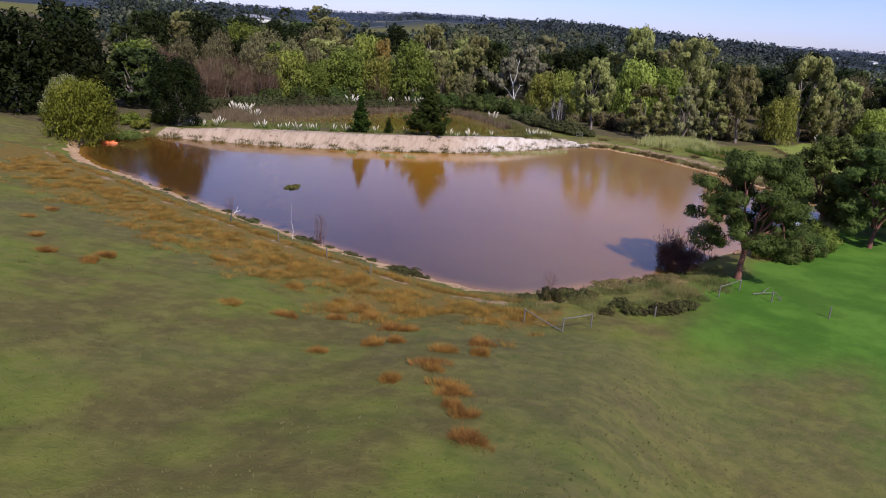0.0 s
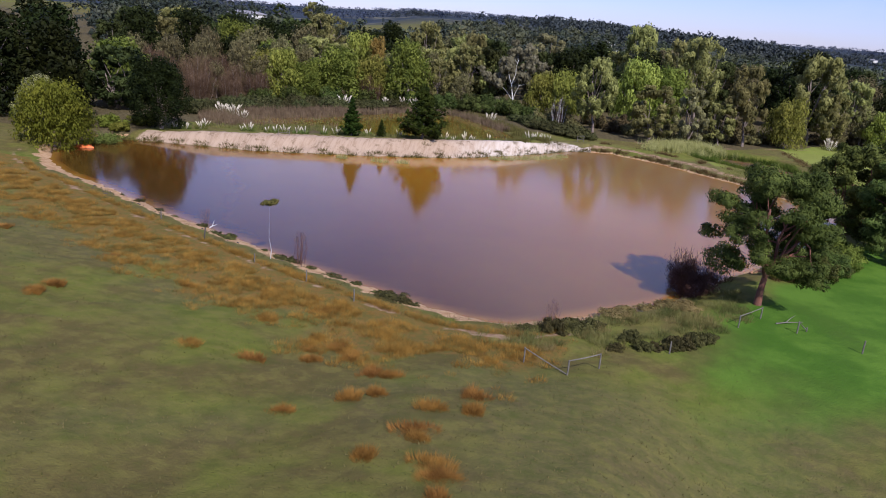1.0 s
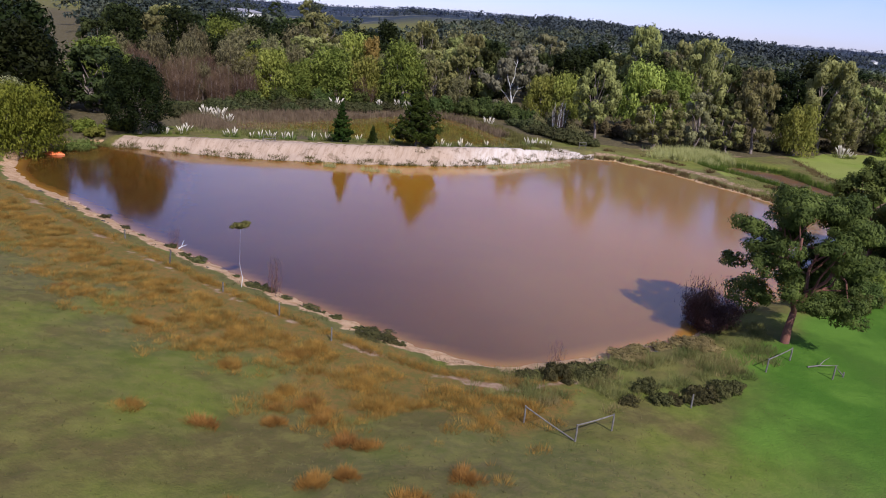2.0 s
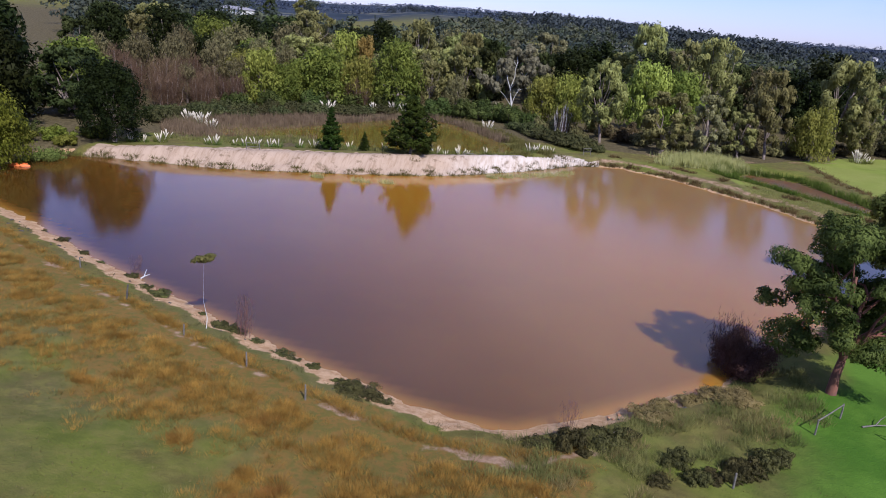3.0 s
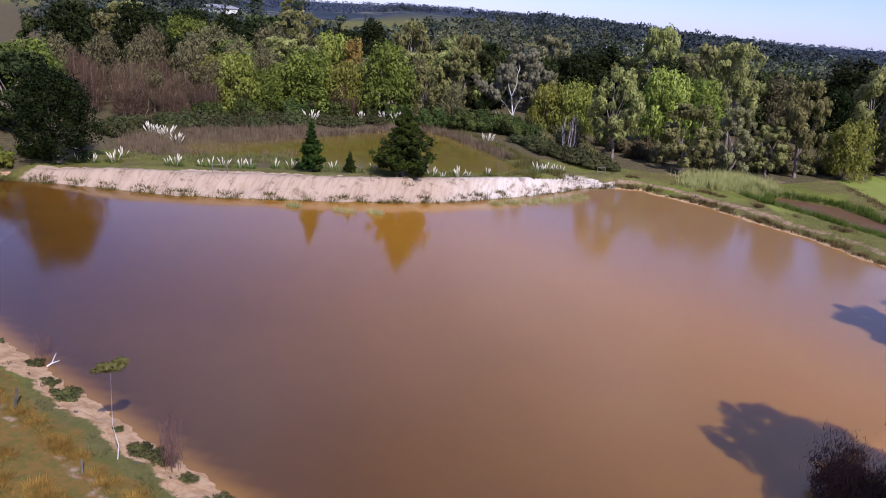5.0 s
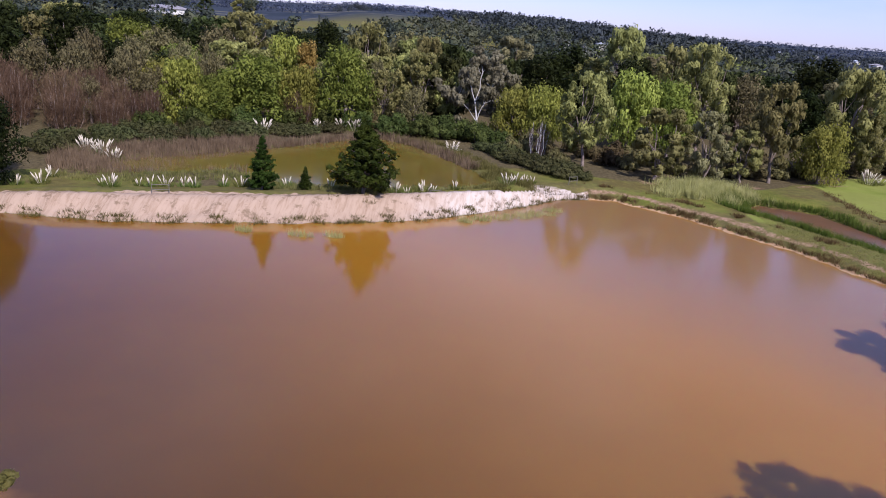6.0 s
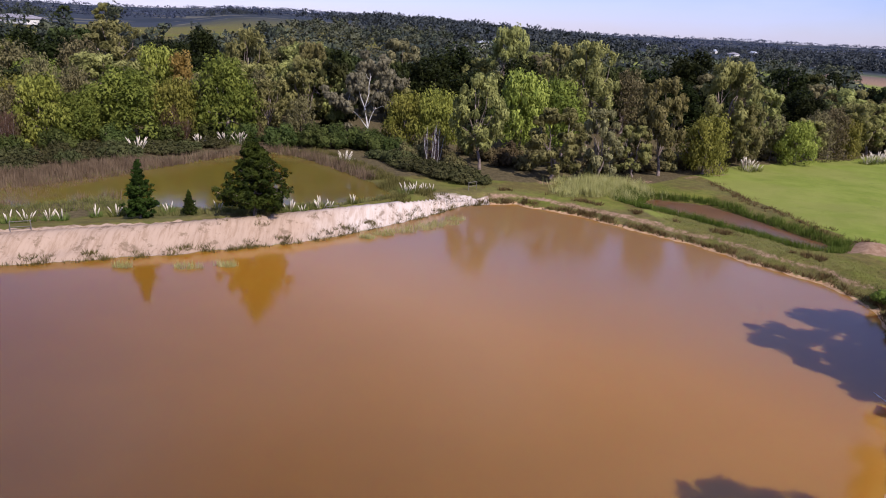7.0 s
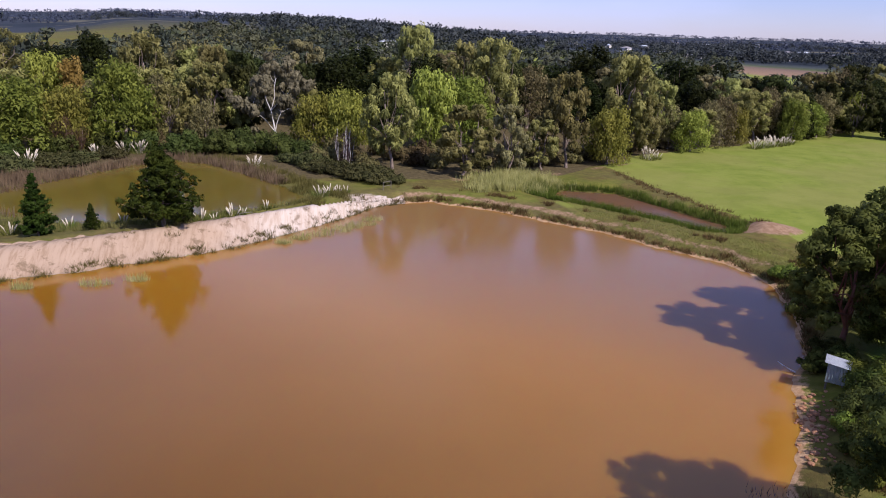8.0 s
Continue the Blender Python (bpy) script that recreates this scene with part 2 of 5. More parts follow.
def ground_at(x, y):
    return float(land(np.array([x]), np.array([y]))[0][0])


def graded(a, b, pitch, far, grow=1.2):
    """Grid lines: even between a and b, then wider and wider out to far."""
    mid = list(np.arange(a, b + 1e-6, pitch))
    lo, hi, s = [], [], pitch
    v, w = a, b
    while v > -far or w < far:
        s *= grow
        v, w = v - s, w + s
        if v > -far * 1.1:
            lo.append(v)
        if w < far * 1.1:
            hi.append(w)
    return np.array(lo[::-1] + mid + hi)


# ---- materials ----
def ground_material():
    m, nt, shader, where = blank("paddock_ground")
    def layer(name):
        n = nt.nodes.new("ShaderNodeAttribute")
        n.attribute_name = name
        sep = nt.nodes.new("ShaderNodeSeparateColor")
        nt.links.new(n.outputs["Color"], sep.inputs[0])
        return sep.outputs
    one, two = layer("cover_one"), layer("cover_two")
    three = layer("cover_three")
    big, mid, fine, tiny = grain(nt, where, 0.045), grain(nt, where, 0.22, 6.0), grain(nt, where, 1.6, 6.0, 0.7), grain(nt, where, 9.0, 4.0, 0.7)
    patch = grain(nt, where, 0.11, 3.0, 0.55)
    c = mix(nt, ramp(nt, patch, 0.43, 0.64), (0.112, 0.086, 0.026), (0.104, 0.118, 0.016))
    c = mix(nt, calc(nt, "MULTIPLY", ramp(nt, mid, 0.40, 0.66), 0.7), c, (0.150, 0.154, 0.025))
    c = mix(nt, calc(nt, "MULTIPLY", ramp(nt, big, 0.43, 0.60), 0.75), c, mix(nt, ramp(nt, fine, 0.3, 0.7), (0.136, 0.102, 0.044), (0.092, 0.088, 0.027)))
    straw = grain(nt, where, 0.75, 5.0, 0.65)
    c = mix(nt, calc(nt, "MULTIPLY", ramp(nt, straw, 0.46, 0.64), 0.55), c, (0.168, 0.146, 0.036))
    c = mix(nt, calc(nt, "MULTIPLY", ramp(nt, straw, 0.50, 0.32), 0.35), c, (0.066, 0.080, 0.012))
    def over(base, weight, colour, edge=0.35, by=None):
        w = calc(nt, "ADD", weight, calc(nt, "MULTIPLY", calc(nt, "SUBTRACT", by or fine, 0.5), edge * 2))
        return mix(nt, ramp(nt, w, 0.35, 0.65), base, colour)
    rust = mix(nt, ramp(nt, fine, 0.4, 0.6), (0.182, 0.104, 0.026), (0.124, 0.098, 0.022))
    c = over(c, two[1], rust, 0.8, mid)
    lawn = mix(nt, ramp(nt, mid, 0.35, 0.65), (0.052, 0.118, 0.009), (0.094, 0.176, 0.017))
    w = calc(nt, "ADD", one[2], calc(nt, "MULTIPLY", calc(nt, "SUBTRACT", patch, 0.5), 1.1))
    c = mix(nt, ramp(nt, w, 0.1, 1.0), c, lawn)
    field = mix(nt, ramp(nt, mid, 0.35, 0.65), (0.160, 0.200, 0.026), (0.205, 0.236, 0.040))
    field = mix(nt, calc(nt, "MULTIPLY", ramp(nt, grain(nt, where, 0.5, 6.0, 0.7), 0.52, 0.70), 0.55), field, (0.120, 0.150, 0.024))
    field = mix(nt, calc(nt, "MULTIPLY", ramp(nt, big, 0.42, 0.62), 0.45), field, (0.230, 0.215, 0.060))
    c = over(c, two[2], field, 0.2)
    litter = mix(nt, ramp(nt, fine, 0.35, 0.65), (0.062, 0.048, 0.021), (0.125, 0.096, 0.046))
    c = over(c, two[0], litter, 0.5, mid)
    c = mix(nt, calc(nt, "MULTIPLY", ramp(nt, tiny, 0.3, 0.72), 0.13), c, (0.028, 0.029, 0.010))
    shore = mix(nt, ramp(nt, fine, 0.35, 0.65), (0.330, 0.190, 0.090), (0.480, 0.312, 0.172))
    c = over(c, one[1], shore, 0.45)
    stretched = add(nt, "ShaderNodeMapping", Vector=where, Rotation=(0.0, 0.0, -0.5), Scale=(1.0, 0.16, 0.16))
    streak = grain(nt, stretched.outputs[0], 2.4, 6.0, 0.7)
    sand = mix(nt, ramp(nt, streak, 0.30, 0.60), (0.285, 0.195, 0.125), (0.390, 0.282, 0.194))
    east = nt.nodes.new("ShaderNodeSeparateXYZ")
    nt.links.new(where, east.inputs[0])
    # pale clay eastward; cloud shade on the west end is put into duller sand
    clay_and_shade = calc(nt, "ADD", ramp(nt, east.outputs[0], -34.0, -4.0), calc(nt, "MULTIPLY", calc(nt, "SUBTRACT", mid, 0.5), 0.8))
    sand = mix(nt, ramp(nt, clay_and_shade, 0.2, 0.8), sand, mix(nt, ramp(nt, streak, 0.36, 0.62), (0.430, 0.335, 0.255), (0.53, 0.445, 0.365)))
    sand = mix(nt, calc(nt, "MULTIPLY", ramp(nt, straw, 0.54, 0.66), 0.7), sand, (0.150, 0.100, 0.056))
    c = over(c, one[0], sand, 0.35)
    dirt = mix(nt, ramp(nt, fine, 0.35, 0.65), (0.215, 0.128, 0.072), (0.310, 0.205, 0.126))
    c = over(c, three[0], dirt, 0.4)
    # distance haze is painted onto the far ground as a dark blue tint
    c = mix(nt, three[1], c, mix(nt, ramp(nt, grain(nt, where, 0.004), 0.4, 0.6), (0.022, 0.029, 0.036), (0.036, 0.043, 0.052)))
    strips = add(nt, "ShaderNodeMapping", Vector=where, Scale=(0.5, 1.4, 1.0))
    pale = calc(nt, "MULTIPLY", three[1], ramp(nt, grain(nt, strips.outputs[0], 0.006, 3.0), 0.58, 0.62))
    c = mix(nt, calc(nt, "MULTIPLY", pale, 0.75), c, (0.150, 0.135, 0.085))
    nt.links.new(c, shader.inputs["Base Color"])
    shader.inputs["Roughness"].default_value = 0.95
    shader.inputs["Specular IOR Level"].default_value = 0.1
    bn = add(nt, "ShaderNodeBump", Strength=0.8, Distance=0.12, Height=calc(nt, "ADD", fine, calc(nt, "MULTIPLY", tiny, 0.5)))
    nt.links.new(bn.outputs[0], shader.inputs["Normal"])
    return m


def water_material(name, silt, shallow, level_rough=0.09, south_west=None):
    """Muddy water: silt colour below, sky and trees mirrored above, paler where the bed shows through at the rim."""
    m, nt, shader, where = blank(name)
    at = nt.nodes.new("ShaderNodeVertexColor")
    at.layer_name = "depth"
    n = grain(nt, where, 0.06, 3.0)
    c = mix(nt, ramp(nt, n, 0.35, 0.65), silt, tuple(v * 0.93 for v in silt))
    if south_west:
        # water colour runs from dark in the south-west to paler, then greyer north-east
        way = nt.nodes.new("ShaderNodeVectorMath")
        way.operation = "DOT_PRODUCT"
        nt.links.new(where, way.inputs[0])
        way.inputs[1].default_value = (0.6, 0.8, 0.0)
        apart = nt.nodes.new("ShaderNodeSeparateXYZ")
        nt.links.new(where, apart.inputs[0])
        along = calc(nt, "ADD", way.outputs["Value"], calc(nt, "MULTIPLY", calc(nt, "SUBTRACT", n, 0.5), 12.0))
        # a light breeze ruffles the open eastern half
        breeze = add(nt, "ShaderNodeMapRange", Value=calc(nt, "ADD", apart.outputs[0], calc(nt, "MULTIPLY", n, 20.0)), From_Min=-18.0, From_Max=22.0, To_Min=level_rough, To_Max=0.14)
        nt.links.new(breeze.outputs[0], shader.inputs["Roughness"])
        c = mix(nt, add(nt, "ShaderNodeMapRange", Value=along, From_Min=-1.0, From_Max=46.0).outputs[0], south_west, tuple(v * 1.1 for v in silt))
        c = mix(nt, ramp(nt, along, 36.0, 76.0), c, (0.232, 0.126, 0.050))
    c = mix(nt, at.outputs["Color"], shallow, c)
    nt.links.new(c, shader.inputs["Base Color"])
    shader.inputs["Roughness"].default_value = level_rough
    shader.inputs["IOR"].default_value = 1.5
    shader.inputs["Subsurface Weight"].default_value = 0.7
    shader.inputs["Subsurface Radius"].default_value = (1.0, 0.55, 0.3)
    shader.inputs["Subsurface Scale"].default_value = 4.0
    flat = add(nt, "ShaderNodeMapping", Vector=where, Scale=(1.0, 1.6, 1.0))
    h = calc(nt, "ADD", grain(nt, flat.outputs[0], 2.2, 3.0), calc(nt, "MULTIPLY", grain(nt, flat.outputs[0], 0.5, 2.0), 1.5))
    bn = add(nt, "ShaderNodeBump", Strength=0.06, Distance=0.05, Height=h)
    nt.links.new(bn.outputs[0], shader.inputs["Normal"])
    return m


M_GROUND = ground_material()
M_WATER = water_material("muddy_water", (0.275, 0.124, 0.009), (0.37, 0.172, 0.026), south_west=(0.072, 0.032, 0.006))
M_BACK_WATER = water_material("olive_water", (0.135, 0.098, 0.014), (0.15, 0.105, 0.018))
M_SIDE_WATER = water_material("brown_water", (0.135, 0.064, 0.028), (0.145, 0.072, 0.03), 0.3)
M_BARK = plain("grey_bark", (0.15, 0.11, 0.085), (0.27, 0.21, 0.17), 1.2, 0.9, bump=0.5)
M_PALE_BARK = plain("white_bark", (0.56, 0.52, 0.46), (0.70, 0.66, 0.60), 0.8, 0.8)
M_RED_BARK = plain("red_brown_bark", (0.20, 0.075, 0.045), (0.13, 0.06, 0.04), 1.5, 0.9, bump=0.5)
M_GUM = foliage("gum_leaves", (0.104, 0.106, 0.030), (0.340, 0.322, 0.106), through_light=0.4)
M_GREY_GUM = foliage("grey_gum_leaves", (0.130, 0.122, 0.052), (0.360, 0.334, 0.152), through_light=0.4)
M_WILLOW = foliage("willow_leaves", (0.140, 0.156, 0.024), (0.360, 0.360, 0.070), through_light=0.4)
M_GREEN = foliage("green_leaves", (0.080, 0.108, 0.017), (0.230, 0.262, 0.046), through_light=0.4)
# cloud and woodland shade is put into the next two leaf colours
M_DARK = foliage("shaded_dark_leaves", (0.010, 0.014, 0.004), (0.026, 0.031, 0.007), 0.2)
M_DUSK = foliage("shaded_leaves", (0.022, 0.029, 0.009), (0.062, 0.070, 0.020), 0.25)
M_WEEPER = foliage("weeping_leaves", (0.105, 0.088, 0.040), (0.215, 0.185, 0.080), 0.2, 0.5, 0.35, hue=0.03)
M_PINE = foliage("pine_needles", (0.013, 0.025, 0.004), (0.048, 0.070, 0.010), 0.15, 0.7)
M_ORANGE = foliage("autumn_leaves", (0.19, 0.10, 0.03), (0.29, 0.165, 0.055), through_light=0.4)
M_TWIG = foliage("bare_twigs", (0.085, 0.048, 0.028), (0.168, 0.106, 0.062), 0.2, hue=0.02)
M_RUSSET = foliage("russet_leaves", (0.066, 0.036, 0.025), (0.135, 0.075, 0.048), 0.15)
M_DEEP = foliage("deep_green_leaves", (0.034, 0.046, 0.011), (0.108, 0.122, 0.030))
M_OLIVE = foliage("olive_leaves", (0.105, 0.118, 0.016), (0.195, 0.200, 0.032))
M_CORNER = foliage("mossy_willow_leaves", (0.082, 0.082, 0.008), (0.155, 0.140, 0.018))
M_HEATH = foliage("heath_leaves", (0.045, 0.050, 0.018), (0.100, 0.098, 0.034), 0.2)
M_FAR = tinted_foliage("far_leaves")
M_RUST_GRASS = foliage("rusty_grass", (0.150, 0.072, 0.016), (0.345, 0.180, 0.040), 0.15, 0.8, hue=0.02)
M_GRASS = foliage("short_grass", (0.092, 0.104, 0.025), (0.175, 0.155, 0.054), 0.1, 0.16)
M_REED = foliage("green_reeds", (0.080, 0.110, 0.019), (0.17, 0.19, 0.046), 0.15, 0.4)
M_CATTAIL = foliage("pale_cattails", (0.25, 0.25, 0.070), (0.45, 0.42, 0.17), 0.1, 0.6, hue=0.01)
M_RUSH = foliage("dark_rushes", (0.055, 0.105, 0.013), (0.125, 0.185, 0.032), 0.15, 0.5)
M_PURPLE = foliage("purple_twigs", (0.085, 0.052, 0.050), (0.150, 0.095, 0.088), 0.1, hue=0.01)
M_BROWN_HEATH = foliage("brown_heath", (0.085, 0.056, 0.020), (0.190, 0.130, 0.050), 0.1, 0.6, hue=0.01)
M_STRIP = foliage("strip_grass_blades", (0.170, 0.180, 0.046), (0.300, 0.280, 0.085), 0.1, 0.3, hue=0.01)
M_BANK = foliage("bank_grass_blades", (0.085, 0.096, 0.026), (0.210, 0.190, 0.062), 0.1, 0.4, hue=0.01)
M_SHORE_SHRUB = foliage("shore_shrub_leaves", (0.046, 0.044, 0.016), (0.122, 0.110, 0.036), 0.3, 1.2)
M_FOOT = foliage("foot_grass_blades", (0.070, 0.056, 0.018), (0.150, 0.120, 0.038), 0.1, 0.6, hue=0.02)
M_SHORE_GUM = foliage("shore_gum_leaves", (0.028, 0.040, 0.009), (0.142, 0.166, 0.036), 0.12, 0.6, 0.35)
M_SEDGE = foliage("olive_sedge", (0.085, 0.082, 0.020), (0.19, 0.165, 0.05), 0.1, 0.5, hue=0.01)
M_GHOST_GUM = foliage("ghost_gum_leaves", (0.118, 0.104, 0.060), (0.262, 0.232, 0.140), 0.05, 0.5, 0.35, hue=0.01)
M_STRAW = foliage("straw_tufts", (0.150, 0.112, 0.040), (0.285, 0.215, 0.085), 0.1, 0.8, hue=0.01)
M_UNDER = foliage("undergrowth_leaves", (0.085, 0.066, 0.030), (0.180, 0.150, 0.060), 0.3, 0.5)
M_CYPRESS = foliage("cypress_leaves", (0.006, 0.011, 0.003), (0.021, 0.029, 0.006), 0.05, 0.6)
M_DRY_REED = foliage("dry_reeds", (0.120, 0.082, 0.048), (0.250, 0.180, 0.106), 0.1, 0.5, hue=0.01)
M_PLUME = plain("cream_plume", (0.54, 0.46, 0.33), (0.68, 0.60, 0.46), 4.0, 0.9)
M_WOOD = plain("weathered_wood", (0.11, 0.095, 0.078), (0.19, 0.165, 0.135), 3.0, 0.9, bump=0.3)
M_DARK_WOOD = plain("blackened_wood", (0.04, 0.035, 0.03), (0.09, 0.075, 0.06), 3.0, 0.9)
M_TIN = plain("blue_grey_tin", (0.40, 0.50, 0.54), (0.54, 0.63, 0.66), 1.5, 0.45, 0.2)
M_ROOF = plain("pale_tin_roof", (0.62, 0.66, 0.70), (0.74, 0.77, 0.8), 0.8, 0.4, 0.2)
M_WALL = plain("cream_render", (0.62, 0.58, 0.52), (0.72, 0.69, 0.63), 0.5, 0.85)
M_TILE = plain("grey_roof_tiles", (0.20, 0.18, 0.19), (0.30, 0.28, 0.28), 0.6, 0.8)
M_GLASS = plain("dark_window_glass", (0.03, 0.035, 0.04), (0.05, 0.055, 0.06), 0.5, 0.1)
M_ORANGE_HULL = plain("orange_hull", (0.75, 0.15, 0.03), (0.8, 0.2, 0.05), 1.0, 0.4)
M_ROCK = plain("clay_rock", (0.26, 0.120, 0.058), (0.42, 0.230, 0.125), 2.0, 0.9, bump=0.4)

# ---- mesh helpers ----


def mesh_of(name, verts, faces, material, smooth=False):
    me = bpy.data.meshes.new(name)
    me.from_pydata([tuple(v) for v in verts], [], [tuple(f) for f in faces])
    me.materials.append(material)
    if smooth:
        me.shade_smooth()
    return me


def fast_mesh(name, verts, size, material, normals=None):
    """A mesh of loose faces, all with the same number of corners: verts is an array of faces x corners x 3.
    normals: one for each face, so that a mass of leaves is shaded as the rounded head that it makes up."""
    n = len(verts)
    me = bpy.data.meshes.new(name)
    me.vertices.add(n * size)
    me.vertices.foreach_set("co", np.asarray(verts, np.float32).ravel())
    me.loops.add(n * size)
    me.loops.foreach_set("vertex_index", np.arange(n * size, dtype=np.int32))
    me.polygons.add(n)
    me.polygons.foreach_set("loop_start", np.arange(0, n * size, size, dtype=np.int32))
    me.polygons.foreach_set("loop_total", np.full(n, size, np.int32))
    me.update(calc_edges=True)
    if normals is not None:
        at = me.attributes.new("custom_normal", "FLOAT_VECTOR", "POINT")
        at.data.foreach_set("vector", np.repeat(np.asarray(normals, np.float32), size, axis=0).ravel())
        me.polygons.foreach_set("use_smooth", np.ones(n, bool))
    me.materials.append(material)
    return me


def child(name, me, parent, label=""):
    ob = new(name, me)
    ob.parent = parent
    return tagged(ob, label=label) if label else ob


def part(name, bm, material, parent, label=""):
    me = bpy.data.meshes.new(name)
    bm.to_mesh(me)
    bm.free()
    me.materials.append(material)
    return child(name, me, parent, label)


def box(sx, sy, sz, x=0, y=0, z=0, bevel=0.0, turn=None):
    bm = bmesh.new()
    bmesh.ops.create_cube(bm, size=1.0)
    bmesh.ops.scale(bm, vec=(sx, sy, sz), verts=bm.verts)
    if bevel:
        bmesh.ops.bevel(bm, geom=bm.edges[:], offset=bevel, segments=1, affect="EDGES")
    if turn is not None:
        bm.transform(turn)
    bmesh.ops.translate(bm, vec=(x, y, z), verts=bm.verts)
    return bm


def tube(verts, faces, pts, radii, sides=6):
    """A tapered limb along a line of points, added to lists of vertices and faces."""
    first = len(verts)
    pts = [Vector(p) for p in pts]
    for i, p in enumerate(pts):
        d = (pts[min(i + 1, len(pts) - 1)] - pts[max(i - 1, 0)]).normalized()
        a = d.orthogonal().normalized()
        b = d.cross(a)
        for k in range(sides):
            w = 2 * math.pi * k / sides
            verts.append(p + (a * math.cos(w) + b * math.sin(w)) * radii[i])
    for i in range(len(pts) - 1):
        for k in range(sides):
            q = first + i * sides
            faces.append((q + k, q + (k + 1) % sides, q + sides + (k + 1) % sides, q + sides + k))
    faces.append(tuple(first + (len(pts) - 1) * sides + k for k in range(sides)))


def leafage(rng, centres, radii, count, size, up=0.25, long=1.3, hang=0.0, shell=0.72, loose=0.26, sprays=9):
    """Pointed leaf sprays scattered over clumps, tilted, facing mostly outward."""
    centres, radii = np.asarray(centres, float), np.asarray(radii, float)
    head = np.zeros((len(centres), 3))
    if sprays:
        # each head breaks up into smaller sprays of uneven size
        n = len(centres)
        d = rng.normal(size=(n, sprays, 3))
        d /= np.linalg.norm(d, axis=2)[:, :, None]
        d[:, :, 2] += 0.15
        k = 0.26 + 0.34 * rng.random((n, sprays, 1))
        head = d.reshape(-1, 3)
        centres = (centres[:, None] + d * radii[:, None] * (0.95 - 0.6 * k)).reshape(-1, 3)
        radii = (radii[:, None] * k).reshape(-1, 3)
    weight = radii[:, 0] * radii[:, 2]
    pick = rng.choice(len(centres), count, p=weight / weight.sum())
    d = rng.normal(size=(count, 3))
    d /= np.linalg.norm(d, axis=1)[:, None]
    far = np.clip(rng.normal(0.5 + 0.5 * shell, 0.17, count), 0.15, 1.4)
    p = centres[pick] + d * radii[pick] * far[:, None]
    n = d * 0.95 + rng.normal(size=(count, 3)) * loose
    n[:, 2] += up
    n /= np.linalg.norm(n, axis=1)[:, None]
    ref = rng.normal(size=(count, 3))
    if hang:
        ref = ref * (1 - hang)
        ref[:, 2] -= hang * 2
    u = ref - (ref * n).sum(1)[:, None] * n
    u /= np.linalg.norm(u, axis=1)[:, None] + 1e-9
    v = np.cross(n, u)
    s = size * (0.6 + 0.8 * rng.random(count))[:, None]
    u, v = u * s * long * 0.55, v * s * 0.40
    soft = d * 0.75 + n * 0.45 + head[pick] * 0.45
    soft[:, 2] += 0.12
    soft /= np.linalg.norm(soft, axis=1)[:, None]
    return np.stack([p - u + v, p - u - v, p + u], 1), soft


def tree(name, label, category, crown_quads, leaf, wood, limbs, sides=6):
    """An Empty with a trunk (limbs: lists of points and radii) and a crown."""
    root = new(name)
    root.empty_display_size = 0.5
    vs, fs = [], []
    for pts, radii in limbs:
        tube(vs, fs, pts, radii, sides)
    child("trunk", mesh_of("trunk", vs, fs, wood, True), root)
    leaves, normals = crown_quads
    child("crown", fast_mesh("crown", leaves, 3, leaf, normals), root)
    return tagged(root, label=label, category=category)


def limb_to(rng, start, end, r0, r1, bow=0.12):
    a, b = Vector(start), Vector(end)
    length = (b - a).length
    mid1 = a.lerp(b, 0.35) + Vector(rng.normal(size=3)) * bow * length * 0.5 + Vector((0, 0, bow * length * 0.4))
    mid2 = a.lerp(b, 0.7) + Vector(rng.normal(size=3)) * bow * length * 0.4
    return [a, mid1, mid2, b], [r0, r0 * 0.72 + r1 * 0.28, r0 * 0.35 + r1 * 0.65, r1]


def gum_tree(seed, h, w, leaf, wood, label, clumps=24, count=4200, size=0.36, bare=0.25, lean=0.04, name="eucalyptus_tree", flat=0.85, limb=1.0, hang=0.55):
    """A tall open gum: forked trunk, separate leafy heads at the ends of the limbs."""
    rng = np.random.default_rng(seed)
    fork = Vector((lean * h, rng.normal() * 0.02 * h, h * bare))
    limbs = [([(0, 0, -0.4), (lean * h * 0.3, 0, h * bare * 0.5), fork], [0.026 * h * limb, 0.019 * h * limb, 0.016 * h * limb])]
    leaders = []
    for i in range(4):
        a = i * 1.57 + rng.random()
        tip = fork + Vector((math.cos(a) * w * 0.2, math.sin(a) * w * 0.2, h * (0.35 + 0.2 * rng.random())))
        leaders.append((fork, tip))
        limbs.append(limb_to(rng, fork, tip, 0.012 * h * limb, 0.005 * h * limb, 0.06))
    cs, rs = [], []
    for i in range(clumps):
        k = (i + 0.5) / clumps
        a = i * 2.399 + rng.normal() * 0.35
        rim = math.sin(math.pi * min(0.96, 0.22 + 0.72 * k)) ** 0.6
        r = w * (0.085 + 0.075 * rng.random())
        rr = max(0.0, w * 0.5 * rim - r * 0.6) * (0.45 + 0.6 * math.sqrt(rng.random()))
        zz = h * (bare + 0.05 + (0.95 - bare) * k) + rng.normal() * 0.03 * h
        c = Vector((math.cos(a) * rr + lean * h, math.sin(a) * rr, min(zz, h - r * flat)))
        cs.append(tuple(c))
        rs.append((r, r, r * flat * (0.8 + 0.6 * rng.random())))
        if i % 2 == 0:
            lead = min(leaders, key=lambda p: (p[1] - c).length)
            limbs.append(limb_to(rng, lead[0].lerp(lead[1], 0.2 + 0.75 * rng.random()), c, 0.006 * h * limb, 0.002 * h))
    quads = leafage(rng, cs, rs, count, size, hang=hang, long=1.6, shell=0.74)
    return tree(name, label, "tree", quads, leaf, wood, limbs)


